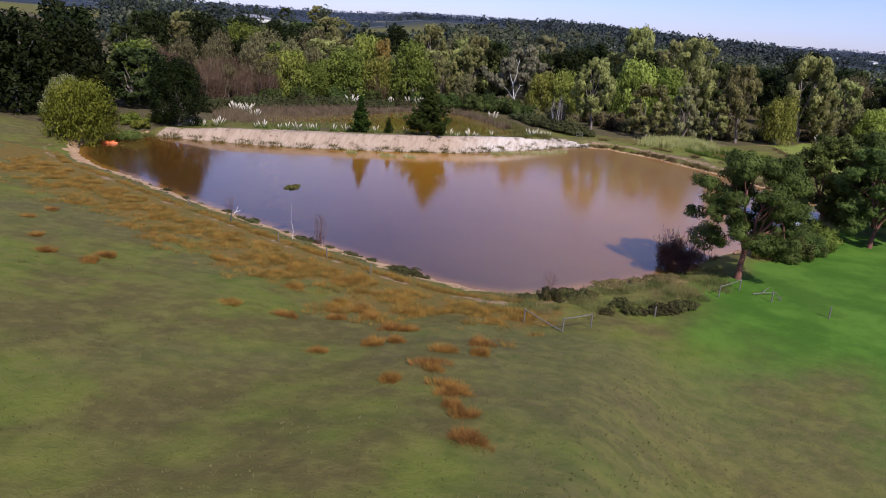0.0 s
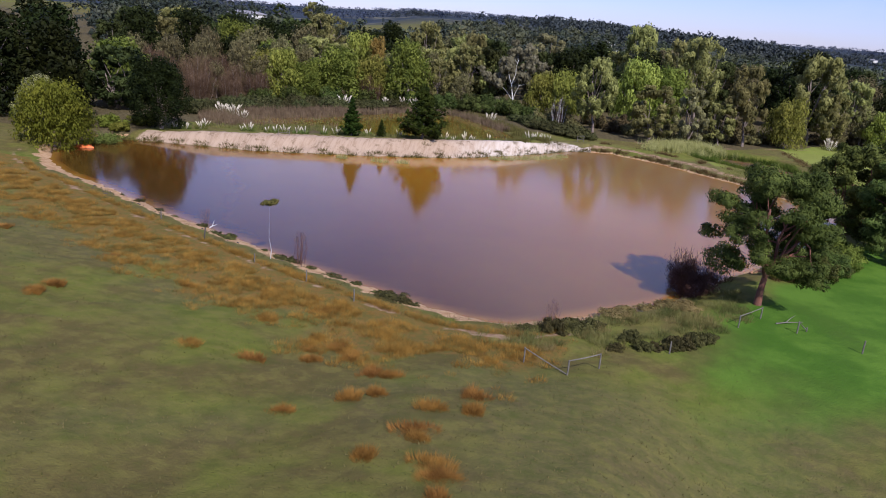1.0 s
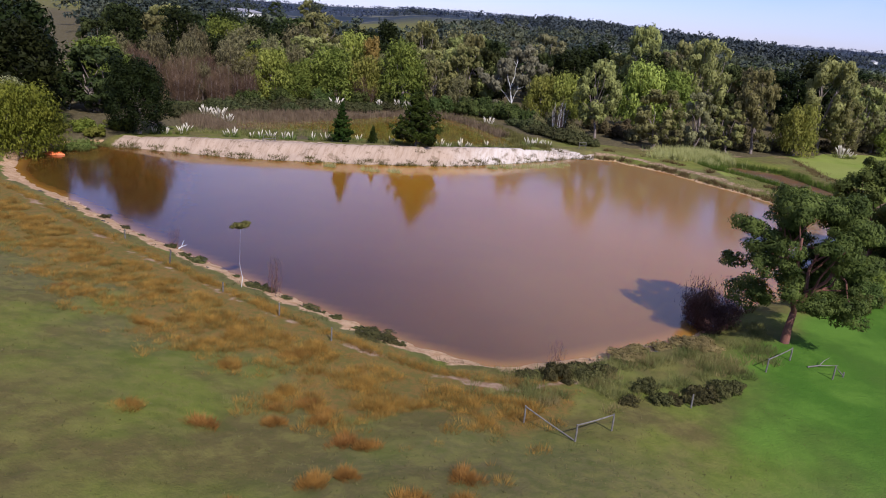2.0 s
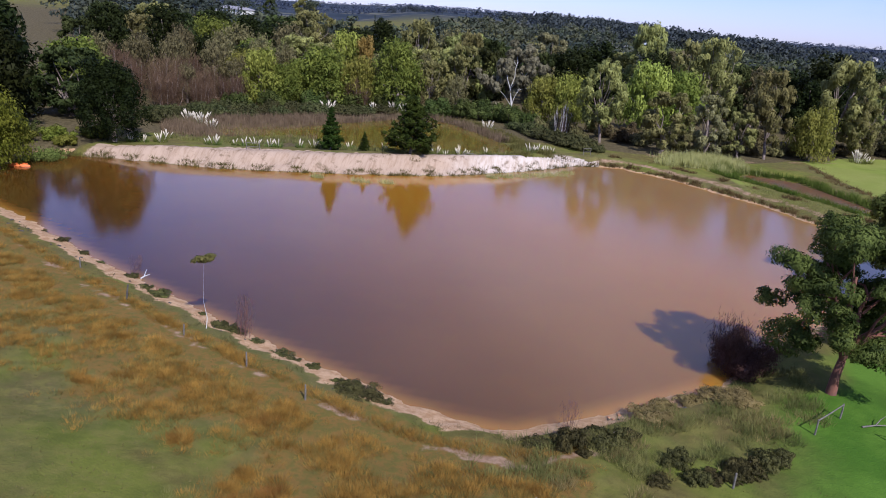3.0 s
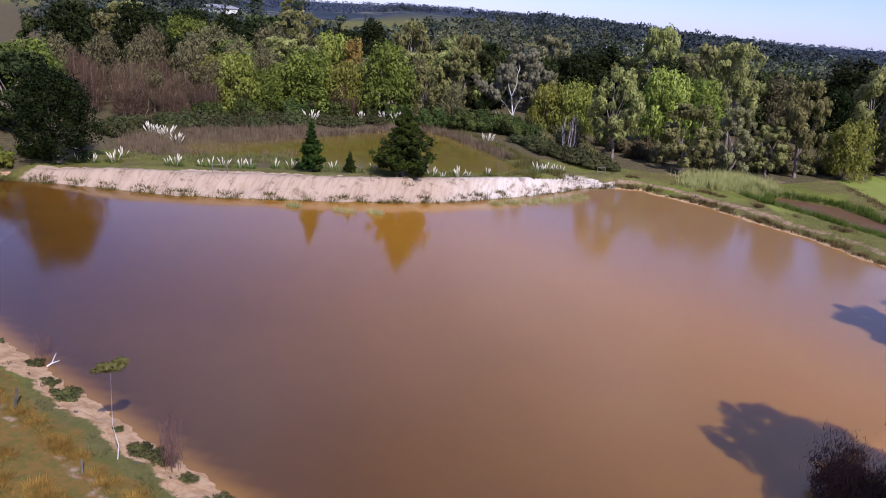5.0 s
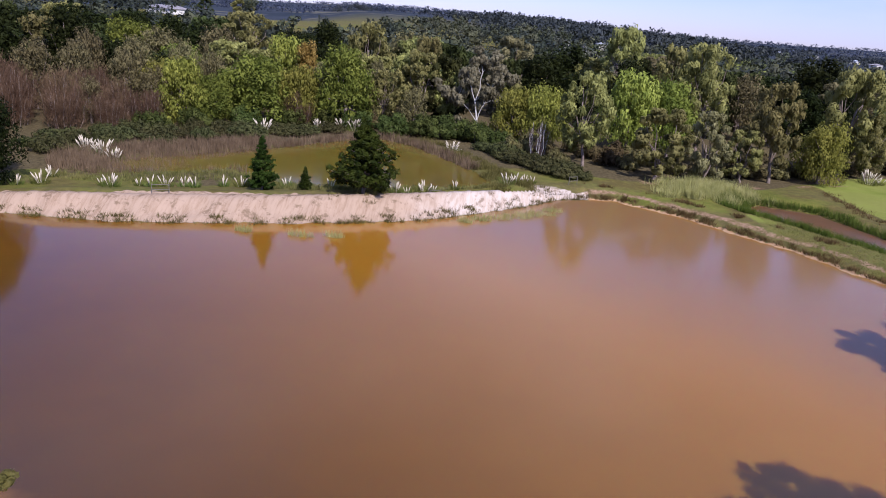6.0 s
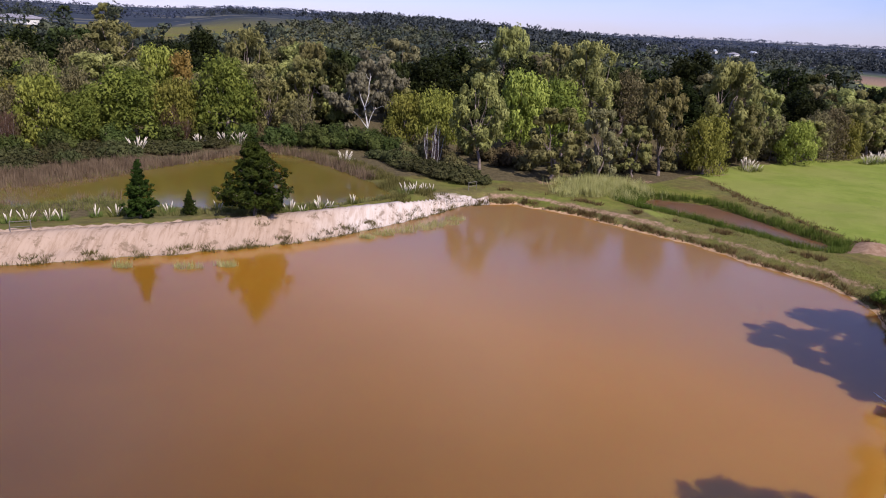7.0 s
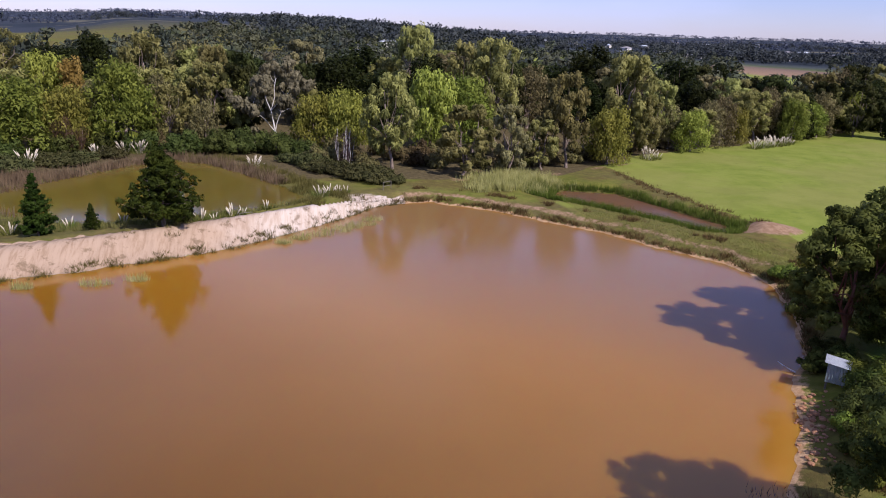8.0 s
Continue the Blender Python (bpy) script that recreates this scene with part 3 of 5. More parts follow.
def dome_tree(seed, h, w, leaf, wood, label, count=3600, size=0.5, hang=0.5, low=0.05, name="willow_tree", category="tree", clumps=24):
    """A rounded crown of soft overlapping heads that comes down near the ground."""
    rng = np.random.default_rng(seed)
    cs, rs, limbs = [], [], []
    limbs.append(([(0, 0, -0.3), (0, 0, h * 0.25), (0.1, 0, h * 0.55)], [0.03 * h, 0.024 * h, 0.012 * h]))
    for i in range(clumps):
        k = (i + 0.5) / clumps
        a = i * 2.399
        zz = h * (low + 0.12 + (0.80 - low) * k)
        rim = math.sqrt(max(0.03, 1 - ((k - 0.30) / 0.74) ** 2))
        r = w * (0.13 + 0.08 * rng.random())
        rr = max(0.0, w * 0.5 * rim - r * 0.8) * (0.6 + 0.5 * rng.random())
        rz = r * (1.0 + 0.7 * rng.random())
        c = (math.cos(a) * rr, math.sin(a) * rr, min(zz + rng.normal() * 0.05 * h, h * (0.97 + 0.06 * rng.random()) - rz))
        cs.append(c)
        rs.append((r, r, rz))
        if i % 4 == 0:
            limbs.append(limb_to(rng, (0, 0, h * 0.22), c, 0.011 * h, 0.003 * h))
    cs.append((0, 0, h * 0.5))
    rs.append((w * 0.2, w * 0.2, h * 0.3))
    quads = leafage(rng, cs, rs, count, size, hang=hang)
    return tree(name, label, category, quads, leaf, wood, limbs)


def pine_tree(seed, h, w, leaf, label, count=4200, size=0.38, low=0.06):
    """A bushy conifer: layered boughs that droop and turn up at the tips, uneven in length, round a hidden trunk."""
    rng = np.random.default_rng(seed)
    cs, rs = [], []
    limbs = [([(0, 0, -0.3), (0.05, 0, h * 0.45), (0, 0, h * 0.92)], [0.026 * h, 0.017 * h, 0.004 * h])]
    boughs = 58
    for i in range(boughs):
        k = (i + 0.5) / boughs
        reach = w * 0.53 * (1 - k ** 1.35) * (0.62 + 0.5 * rng.random()) * min(1.0, 0.72 + 1.8 * k) + 0.03 * w
        a = i * 2.399 + rng.normal() * 0.35
        zz = h * (low + 0.04 + (0.88 - low) * k) + rng.normal() * 0.015 * h
        pts = []
        for m, along in enumerate((0.42, 0.72, 0.98)):
            r = w * (0.092 + 0.035 * rng.random()) * (1.05 - 0.5 * k) * (1.0, 0.9, 0.62)[m]
            out = max(0.0, reach - r * 0.5) * along
            c = (math.cos(a + 0.1 * m * rng.normal()) * out, math.sin(a) * out, zz + reach * (0.0, -0.02, 0.13)[m])
            pts.append(c)
            cs.append(c)
            rs.append((r, r, r * 0.62))
        limbs.append(([(0, 0, zz - 0.02 * h), pts[1], pts[2]], [0.006 * h, 0.004 * h, 0.0015 * h]))
    for k in (0.86, 0.91, 0.95):
        cs.append((rng.normal() * 0.01 * w, rng.normal() * 0.01 * w, h * k))
        rs.append((w * 0.32 * (1.08 - k), w * 0.32 * (1.08 - k), h * 0.05))
    quads = leafage(rng, cs, rs, count, size, up=0.35, long=2.1, sprays=5)
    return tree("pine_tree", label, "tree", quads, leaf, M_BARK, limbs, 5)


def twig_tree(seed, h, w, label, leaf=None, count=6400, name="bare_tree", wood=None, limb=0.5):
    """Leafless upright stems with a haze of fine twigs."""
    rng = np.random.default_rng(seed)
    limbs, tris = [], []
    for i in range(16):
        a, r = rng.random() * 6.28, w * 0.42 * math.sqrt(rng.random())
        top = (math.cos(a) * r * 1.15, math.sin(a) * r * 1.15, h * (0.6 + 0.36 * rng.random()))
        foot = (math.cos(a) * r * 0.75, math.sin(a) * r * 0.75, -0.2)
        limbs.append(limb_to(rng, foot, top, 0.012 * h * limb, 0.002 * h, 0.04))
        n = count // 16
        k = 0.12 + 0.9 * rng.random((n, 1))
        p = np.array(foot) * (1 - k) + np.array(top) * k + rng.normal(size=(n, 3)) * 0.075 * w
        p[:, 2] = np.maximum(p[:, 2], 0)
        d = np.stack([rng.normal(size=n) * 0.4, rng.normal(size=n) * 0.4, np.ones(n)], 1)
        d *= (h * (0.05 + 0.1 * rng.random(n)) / np.linalg.norm(d, axis=1))[:, None]
        side = np.cross(d, rng.normal(size=(n, 3)))
        side *= ((0.014 + 0.02 * rng.random(n)) * min(1.0, h / 6) / (np.linalg.norm(side, axis=1) + 1e-9))[:, None]
        tris.append(np.stack([p - side, p + side, p + d], 1))
    return tree(name, label, "tree", (np.concatenate(tris), None), leaf or M_TWIG, wood or M_BARK, limbs, 5)


def bush(seed, h, w, leaf, label, count=900, size=0.3, name="shrub"):
    rng = np.random.default_rng(seed)
    cs, rs, limbs = [], [], []
    for i in range(8):
        a, r = i * 2.4, w * 0.5 * math.sqrt((i + 0.3) / 8) * 0.72
        q = w * (0.17 + 0.1 * rng.random())
        hh = h * (0.45 + 0.35 * rng.random()) * (1 - 0.35 * (r / (w * 0.5)) ** 2)
        cs.append((math.cos(a) * r, math.sin(a) * r, hh * 0.62))
        rs.append((q, q, hh * 0.62))
        limbs.append(limb_to(rng, (0, 0, -0.1), (math.cos(a) * r, math.sin(a) * r, hh * 0.8), 0.018 * h, 0.006 * h))
    quads = leafage(rng, cs, rs, count, size)
    quads[0][:, :, 2] = np.maximum(quads[0][:, :, 2], -0.05)
    return tree(name, label, "shrub", quads, leaf, M_BARK, limbs, 5)


def place(ob, x, y, turn=0.0, sx=1.0, sz=None, sink=0.05):
    ob.matrix_basis = pose(x, y, ground_at(x, y) - sink, 0, 0, turn) @ Matrix.Diagonal((sx, sx, sz or sx, 1))
    return ob


def repeat(ob, x, y, turn=0.0, sx=1.0, sz=None, sink=0.05):
    bare = pose(x, y, ground_at(x, y) - sink, 0, 0, turn) @ Matrix.Diagonal((sx / ob.scale.x, sx / ob.scale.y, (sz or sx) / ob.scale.z, 1))
    return copy_thing(ob, bare)


def blades(rng, feet, per, height, width, spread, lean=0.35):
    """Tapered grass blades round each foot: an array of triangles."""
    feet = np.repeat(np.asarray(feet, float), per, axis=0)
    n = len(feet)
    a, r = rng.random(n) * 6.283, spread * np.sqrt(rng.random(n))
    base = feet + np.stack([np.cos(a) * r, np.sin(a) * r, np.zeros(n)], 1)
    tall = (height * (0.55 + 0.6 * rng.random(n)))[:, None]
    tip = base + np.stack([np.cos(a) * lean, np.sin(a) * lean, np.ones(n)], 1) * tall + rng.normal(size=(n, 3)) * 0.12 * tall
    b = rng.random(n) * 6.283
    side = np.stack([np.cos(b), np.sin(b), np.zeros(n)], 1) * width * (0.6 + 0.8 * rng.random(n))[:, None]
    return np.stack([base - side, base + side, tip], 1)


def feet_at(xs, ys, sink=0.03):
    return np.stack([xs, ys, land(xs, ys)[0] - sink], 1)


# ---- ground and water ----
def build_ground():
    xs, ys = graded(-92, 62, 0.55, 4600), graded(-36, 138, 0.55, 4600)
    gx, gy = np.meshgrid(xs, ys)
    z, cover = land(gx, gy)
    nx, ny = len(xs), len(ys)
    me = bpy.data.meshes.new("ground")
    me.vertices.add(nx * ny)
    me.vertices.foreach_set("co", np.stack([gx, gy, z], -1).astype(np.float32).ravel())
    i = (np.arange(ny - 1)[:, None] * nx + np.arange(nx - 1)[None, :]).ravel()
    quads = np.stack([i, i + 1, i + nx + 1, i + nx], 1).astype(np.int32)
    me.loops.add(quads.size)
    me.loops.foreach_set("vertex_index", quads.ravel())
    me.polygons.add(len(quads))
    me.polygons.foreach_set("loop_start", np.arange(0, quads.size, 4, dtype=np.int32))
    me.polygons.foreach_set("loop_total", np.full(len(quads), 4, np.int32))
    me.update(calc_edges=True)
    me.shade_smooth()
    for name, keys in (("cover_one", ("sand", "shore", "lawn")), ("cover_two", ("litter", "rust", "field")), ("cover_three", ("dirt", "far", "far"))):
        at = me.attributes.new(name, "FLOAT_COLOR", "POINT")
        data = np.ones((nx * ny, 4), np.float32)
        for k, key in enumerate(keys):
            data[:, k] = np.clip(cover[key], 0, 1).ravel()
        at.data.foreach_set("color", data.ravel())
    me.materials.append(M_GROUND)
    return tagged(new("ground", me), label="mottled green and rusty paddock grass with sandy pond banks", category="ground", kind="structure")


def build_water(name, outline, level, material, label, shallow):
    """A sheet that fills the outline and runs a little way into the banks."""
    pts = np.array(outline)
    lo, hi = pts.min(0) - 4, pts.max(0) + 4
    pitch = 1.0
    xs, ys = np.arange(lo[0], hi[0], pitch), np.arange(lo[1], hi[1], pitch)
    gx, gy = np.meshgrid(xs, ys)
    sd = outside(gx, gy, outline)
    nx = len(xs)
    keep = sd < 1.6
    quads = []
    for j in range(len(ys) - 1):
        for k in range(nx - 1):
            if keep[j, k] or keep[j + 1, k] or keep[j, k + 1] or keep[j + 1, k + 1]:
                quads.append((j * nx + k, j * nx + k + 1, (j + 1) * nx + k + 1, (j + 1) * nx + k))
    used = sorted({v for q in quads for v in q})
    index = {v: n for n, v in enumerate(used)}
    fx, fy, fs = gx.ravel(), gy.ravel(), sd.ravel()
    me = mesh_of(name, [(fx[v], fy[v], level) for v in used], [tuple(index[v] for v in q) for q in quads], material)
    at = me.color_attributes.new("depth", "FLOAT_COLOR", "POINT")
    for v, n in index.items():
        d = 1.0 if fx[v] < 2 and fy[v] > 54 else float(step(0.3, -shallow * (0.4 if fy[v] > 54 else 1.0), fs[v]))
        at.data[n].color = (d, d, d, 1)
    return tagged(new(name, me), label=label, category="water", kind="structure")


build_ground()
build_water("water", POND, 0.0, M_WATER, "still muddy brown pond water mirroring sky and trees", 2.4)
build_water("water_back", BACK_POND, BACK_LEVEL, M_BACK_WATER, "still olive green pond water behind the embankment", 1.5)
build_water("water_side", SIDE_POND, SIDE_LEVEL, M_SIDE_WATER, "shallow reddish brown pond water among reeds", 1.0)

# ---- trees ----
L_GUM = "olive green gum tree with an open crown and grey trunk"
L_GREY = "grey green gum tree with drooping heads of leaves"
L_WIL = "yellow green willow with a soft rounded crown"
L_GRN = "leafy mid green tree with a dense rounded crown"
L_DRK = "dark green conifer with shade put into its leaf colour"
gums = [gum_tree(s, 16, 12, M_GUM, M_BARK, L_GUM, count=7300, size=0.405, bare=0.2, clumps=28) for s in (1, 2, 3)]
greys = [gum_tree(s, 13, 9, M_GREY_GUM if s == 5 else M_GUM, M_BARK, L_GREY if s == 5 else L_GUM, clumps=26, count=7600, size=0.355, bare=0.07) for s in (4, 5)]
willows = [dome_tree(s, 12, 11.5, M_WILLOW, M_BARK, L_WIL, count=7800, size=0.385, hang=0.9, clumps=40) for s in (6, 7)]
greens = [dome_tree(s, 12, 12, M_GREEN, M_BARK, L_GRN, count=7800, size=0.395, hang=0.4, clumps=36, name="broadleaf_tree") for s in (8, 9)]
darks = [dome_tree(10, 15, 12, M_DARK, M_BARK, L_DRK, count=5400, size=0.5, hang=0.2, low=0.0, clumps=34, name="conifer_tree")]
darks.append(gum_tree(11, 15, 11, M_DUSK, M_BARK, "dark green leafy tree, woodland shade put into its leaf colour", clumps=34, count=5400, size=0.5, bare=0.04, name="broadleaf_tree"))
weepers = [dome_tree(s, 13, 9, M_WEEPER, M_BARK, "thin olive brown weeping tree losing its leaves", count=5200, size=0.305, hang=0.97, low=0.05, clumps=30, name="weeping_tree") for s in (15, 16)]
twigs = [twig_tree(s, 9, 7, "leafless pinkish brown thicket tree with upright twigs") for s in (12, 13)]
orange_tree = dome_tree(14, 13, 7, M_ORANGE, M_BARK, "orange brown autumn tree among green willows", count=7000, size=0.30, hang=0.3, name="autumn_tree")
placed = set()


def stand(kinds, x, y, h, w, k=0):
    """Stands a tree of a kind at a spot with that height and crown width; the first of each model is the model itself."""
    ob = kinds[k % len(kinds)]
    h0, w0 = {id(o): d for o, d in SIZES}[id(ob)]
    turn = (x * 37 + y * 53) % 360
    if ob.name not in placed:
        placed.add(ob.name)
        return place(ob, x, y, turn, w / w0, h / h0)
    return repeat(ob, x, y, turn, w / w0, h / h0)


SIZES = ([(o, (16, 11)) for o in gums] + [(o, (13, 9)) for o in greys] + [(o, (12, 11)) for o in willows + greens] + [(o, (13, 9)) for o in weepers]
         + [(darks[0], (15, 12)), (darks[1], (15, 11))] + [(o, (9, 7)) for o in twigs] + [(orange_tree, (13, 7))])

# woodland edge east of the embankment
stand(gums, 1.5, 124, 16.5, 9.5, 0)
stand(greys, 13.5, 119.5, 12.2, 10.5, 0)
stand(greys, 22, 121.5, 12.4, 7.5, 1)
stand(greys, 29.5, 125, 9.4, 7, 0)
stand(gums, 35, 127.5, 17.5, 10, 1)
stand(willows, 44.5, 131, 11.2, 9.5, 0)
stand(gums, 52, 142, 20.8, 12, 2)
stand(willows, 11, 145, 16.5, 12.5, 1)
stand(greens, 18, 148, 15.5, 12, 0)
stand(willows, -6, 142, 12.5, 10.5, 0)
stand(willows, -12.5, 144, 11.5, 10, 1)
stand(gums, 27, 155, 22.6, 13, 0)
stand(gums, 21, 168, 21.5, 10, 1)
stand(gums, 12.5, 185, 25, 12, 2)
stand(gums, -35, 155, 16.3, 11, 1)
stand(gums, -51, 175, 21, 13, 0)
stand(gums, -36, 170, 19, 9, 2)
for i, (x, y, h, w) in enumerate(((-41, 148, 12, 8), (-34.5, 148, 9.5, 7), (-30, 158, 13, 8), (-44, 152, 14, 8), (-13, 154, 11, 8))):
    stand((gums, weepers)[i % 2], x, y, h, w, i)
stand(gums, 56.5, 141, 12.5, 8, 0)
stand(willows, 70, 147, 9, 9, 1)
stand(gums, 63, 152, 15, 9, 1)
stand(weepers, 78, 155, 11, 9, 0)
stand(willows, 88, 160, 9, 7, 0)
stand(gums, 97, 166, 12, 10, 1)
stand(greens, 106, 164, 10.5, 8, 1)
stand(darks, 126, 181, 14, 12, 1)
stand(greens, 135, 183, 12, 11, 1)
stand(darks, 144, 187, 13, 12, 1)
stand(gums, 154, 192, 14, 11, 1)
stand(greens, 115, 172, 10, 10, 0)
for i, (x, y, h, w) in enumerate(((121, 178, 12, 11), (131, 190, 16, 13), (141, 196, 17, 14), (152, 202, 18, 14), (163, 205, 18, 14), (174, 209, 18, 15), (150, 187, 12, 10), (162, 193, 13, 11), (174, 197, 13, 11), (112, 186, 15, 12), (102, 182, 14, 12), (92, 178, 15, 12), (82, 172, 14, 11))):
    stand((darks, gums, weepers)[i % 3], x, y, h, w, i)
for i, (x, y, h, w) in enumerate(((66, 150, 10, 8), (74, 152, 9, 8), (83, 158, 12, 9), (92, 164, 12, 9), (101, 169, 13, 9), (110, 171, 12, 9), (120, 174, 12, 10), (128, 179, 12, 10), (59, 147, 9, 8))):
    stand((weepers, gums)[i % 2], x, y, h, w, i)
# willows and thickets west of the back pond
stand(willows, -78, 129, 12.5, 11, 1)
stand(greens, -72, 130, 9.5, 9, 1)
stand(greens, -66, 137, 13.6, 15, 1)
stand(willows, -58, 141, 12, 10, 0)
stand(weepers, -54.5, 147, 13.5, 7, 1)
stand(twigs, -57, 138, 6.5, 6, 1)
stand(willows, -84, 133, 12, 12, 0)
stand(willows, -68, 160, 17, 13, 1)
stand(greens, -48.5, 143, 16.3, 13, 1)
stand([orange_tree], -62, 157, 16.5, 8)
for i, (x, y, h, w) in enumerate(((-96, 118, 9.6, 9), (-88, 121, 8.2, 8), (-91, 110, 7.4, 9), (-103, 113, 9.2, 9), (-80, 119, 7.0, 7), (-98, 107, 7.8, 7), (-85, 114, 6.0, 6), (-109, 117, 10.4, 9), (-93, 123, 9.8, 7))):
    stand(twigs, x, y, h, w, i)
for i, (x, y, h, w) in enumerate(((-99, 127, 14.5, 9), (-90, 129, 13.4, 8), (-108, 126, 14.0, 10), (-82, 126, 11.0, 7), (-76, 137, 14.0, 9), (-94, 139, 15.5, 10), (-104, 138, 16, 10), (-85, 143, 15.5, 9), (-115, 121, 13.5, 9), (-90, 117, 9.0, 6))):
    stand(weepers, x, y, h, w, i)
stand(darks, -95, 86, 12.5, 14, 1)
stand(greens, -103, 98, 13, 14, 1)
stand(darks, -95, 69, 17, 14, 0)
stand(darks, -106, 66, 18.5, 16, 0)
stand(darks, -118, 72, 19.5, 17, 0)
stand(darks, -104, 80, 19.5, 15, 0)
stand(darks, -131, 78, 20, 17, 0)
stand(darks, -118, 92, 20.5, 17, 0)
stand(darks, -112, 143, 19, 13, 0)
stand(darks, -122, 134, 19, 13, 0)
rng = np.random.default_rng(41)
mixed = [gums, greens, gums, weepers, darks, gums, darks, greys]
for row, (y0, x0, x1, gap, tall) in enumerate([(162, -130, -20, 9.5, 15), (150, -140, -88, 9.5, 14), (178, -160, 60, 10, 17), (196, -175, 90, 11, 18),
                                               (172, 62, 150, 9.5, 13), (192, 110, 190, 11, 15), (214, 24, 124, 11, 15), (236, 50, 132, 13, 14)]):
    x = x0
    while x < x1:
        k = int(rng.integers(len(mixed)))
        if x < -118 and rng.random() < 0.75:
            k = 4
        if y0 > 170 and rng.random() < 0.45:
            k = 4
        if y0 > 205 and rng.random() < 0.7:
            k = 4
        yy = y0 + rng.normal() * 3.5
        h = tall * (0.8 + 0.35 * rng.random())
        stand(mixed[k], x + rng.normal() * 2, yy, h, h * (0.72 + 0.25 * rng.random()), int(rng.integers(3)))
        x += gap * (0.8 + 0.4 * rng.random())


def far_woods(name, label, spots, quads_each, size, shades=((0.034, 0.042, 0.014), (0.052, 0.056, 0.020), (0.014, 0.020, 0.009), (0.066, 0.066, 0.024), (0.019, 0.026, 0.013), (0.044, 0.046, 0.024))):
    """Woodland too far off to count: leafy crowns with a shade for each tree."""
    rng = np.random.default_rng(77)
    allq, alln, tint = [], [], []
    shades = np.array(shades)
    for x, y, z, h, w in spots:
        n = 6
        cs = [(x + rng.normal() * w * 0.24, y + rng.normal() * w * 0.24, z + h * (0.3 + 0.55 * i / n)) for i in range(n)]
        rs = [(w * (0.22 + 0.1 * rng.random()),) * 2 + (h * (0.17 + 0.08 * rng.random()),) for _ in range(n)]
        q, soft = leafage(rng, cs, rs, quads_each, size * h / 12, loose=0.3, shell=0.85, sprays=3)
        allq.append(q)
        alln.append(soft)
        # trees far to the west mostly get the darkest tint, as painted cloud shade
        tint.append(np.repeat(shades[2 if x < -0.42 * y and rng.random() < 0.6 else rng.integers(len(shades))][None] * (0.75 + 0.5 * rng.random()), quads_each * 3, 0))
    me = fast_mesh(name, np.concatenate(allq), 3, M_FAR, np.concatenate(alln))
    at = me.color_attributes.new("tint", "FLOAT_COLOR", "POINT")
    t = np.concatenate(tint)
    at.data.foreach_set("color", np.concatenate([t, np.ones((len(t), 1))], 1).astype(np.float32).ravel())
    return tagged(new(name, me), label=label, category="woodland", kind="stuff")


def scatter_woods(seed, n, y0, y1, spread, keep, wide=1.0):
    rng = np.random.default_rng(seed)
    out = []
    while len(out) < n:
        y = y0 + (y1 - y0) * rng.random() ** 1.2
        x = (rng.random() - 0.5) * 2 * (spread[0] + spread[1] * y)
        if keep(x, y, rng):
            h = 6.5 + 10 * rng.random()
            out.append((x, y, h, h * wide * (0.7 + 0.4 * rng.random())))
    a = np.array(out)
    z = land(a[:, 0], a[:, 1])[0]
    return [(x, y, zz - 0.5, h, w) for (x, y, h, w), zz in zip(out, z)]


def open_paddock(x, y, rng):
    if -320 < x < -105 and 325 < y:
        return rng.random() < 0.02
    if 0.565 < x / y < 0.70 and y > 290:
        return rng.random() < 0.015
    if 285 < x < 445 and 430 < y < 690 or 230 < x < 360 and 380 < y < 490:
        return rng.random() < 0.03
    return True


far_woods("distant_woodland", "dense dark green woodland of mixed trees in the middle distance", scatter_woods(5, 900, 216, 620, (50, 0.72), open_paddock, 1.25), 200, 1.1)
# no air haze here: the blue of distance is mixed into these leaf tints
far_woods("hillside_woodland", "wooded hills along the horizon with blue haze in their leaf colour", scatter_woods(6, 3000, 600, 1900, (100, 0.8), lambda x, y, r: x / (y + 50) > -0.3 and ripple(np.array(x), np.array(y), 160, 1.0) > (0.1 if x > 0.22 * y else 0.5 if x < -0.1 * y else -0.25), 1.7), 64, 1.75, ((0.014, 0.019, 0.024), (0.021, 0.027, 0.031), (0.010, 0.014, 0.020), (0.030, 0.034, 0.030)))
far_woods("horizon_woodland", "wooded country at the horizon, its blue haze coloured into the leaves", scatter_woods(7, 2400, 1500, 3900, (200, 0.8), lambda x, y, r: True, 2.0), 30, 2.8, ((0.034, 0.044, 0.080), (0.048, 0.060, 0.105), (0.026, 0.034, 0.066)))

# ---- lone trees and evergreens ----
pine_big = place(pine_tree(21, 10.2, 10.2, M_PINE, "bushy dark green pine on the embankment top", count=24000, size=0.2, low=0.07), -28.9, 83.6, 20)
pine_mid = place(pine_tree(22, 7.2, 4.6, M_PINE, "slender dark green pine on the embankment top", count=13000, size=0.16, low=0.02), -41.8, 80.8, 70)
pine_small = place(pine_tree(23, 3.2, 2.0, M_PINE, "young dark green pine sapling on the embankment", count=4400, size=0.12, low=0.02), -36.6, 82.6, 10)
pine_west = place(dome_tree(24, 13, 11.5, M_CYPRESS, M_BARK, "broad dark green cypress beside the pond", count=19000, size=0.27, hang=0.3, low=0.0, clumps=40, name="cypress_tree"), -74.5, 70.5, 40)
round_willow = place(dome_tree(25, 10.2, 12, M_CORNER, M_BARK, "round mossy olive willow at the pond's corner", count=21000, size=0.26, hang=0.8, low=-0.05, clumps=60), -80.2, 50.8, 0)
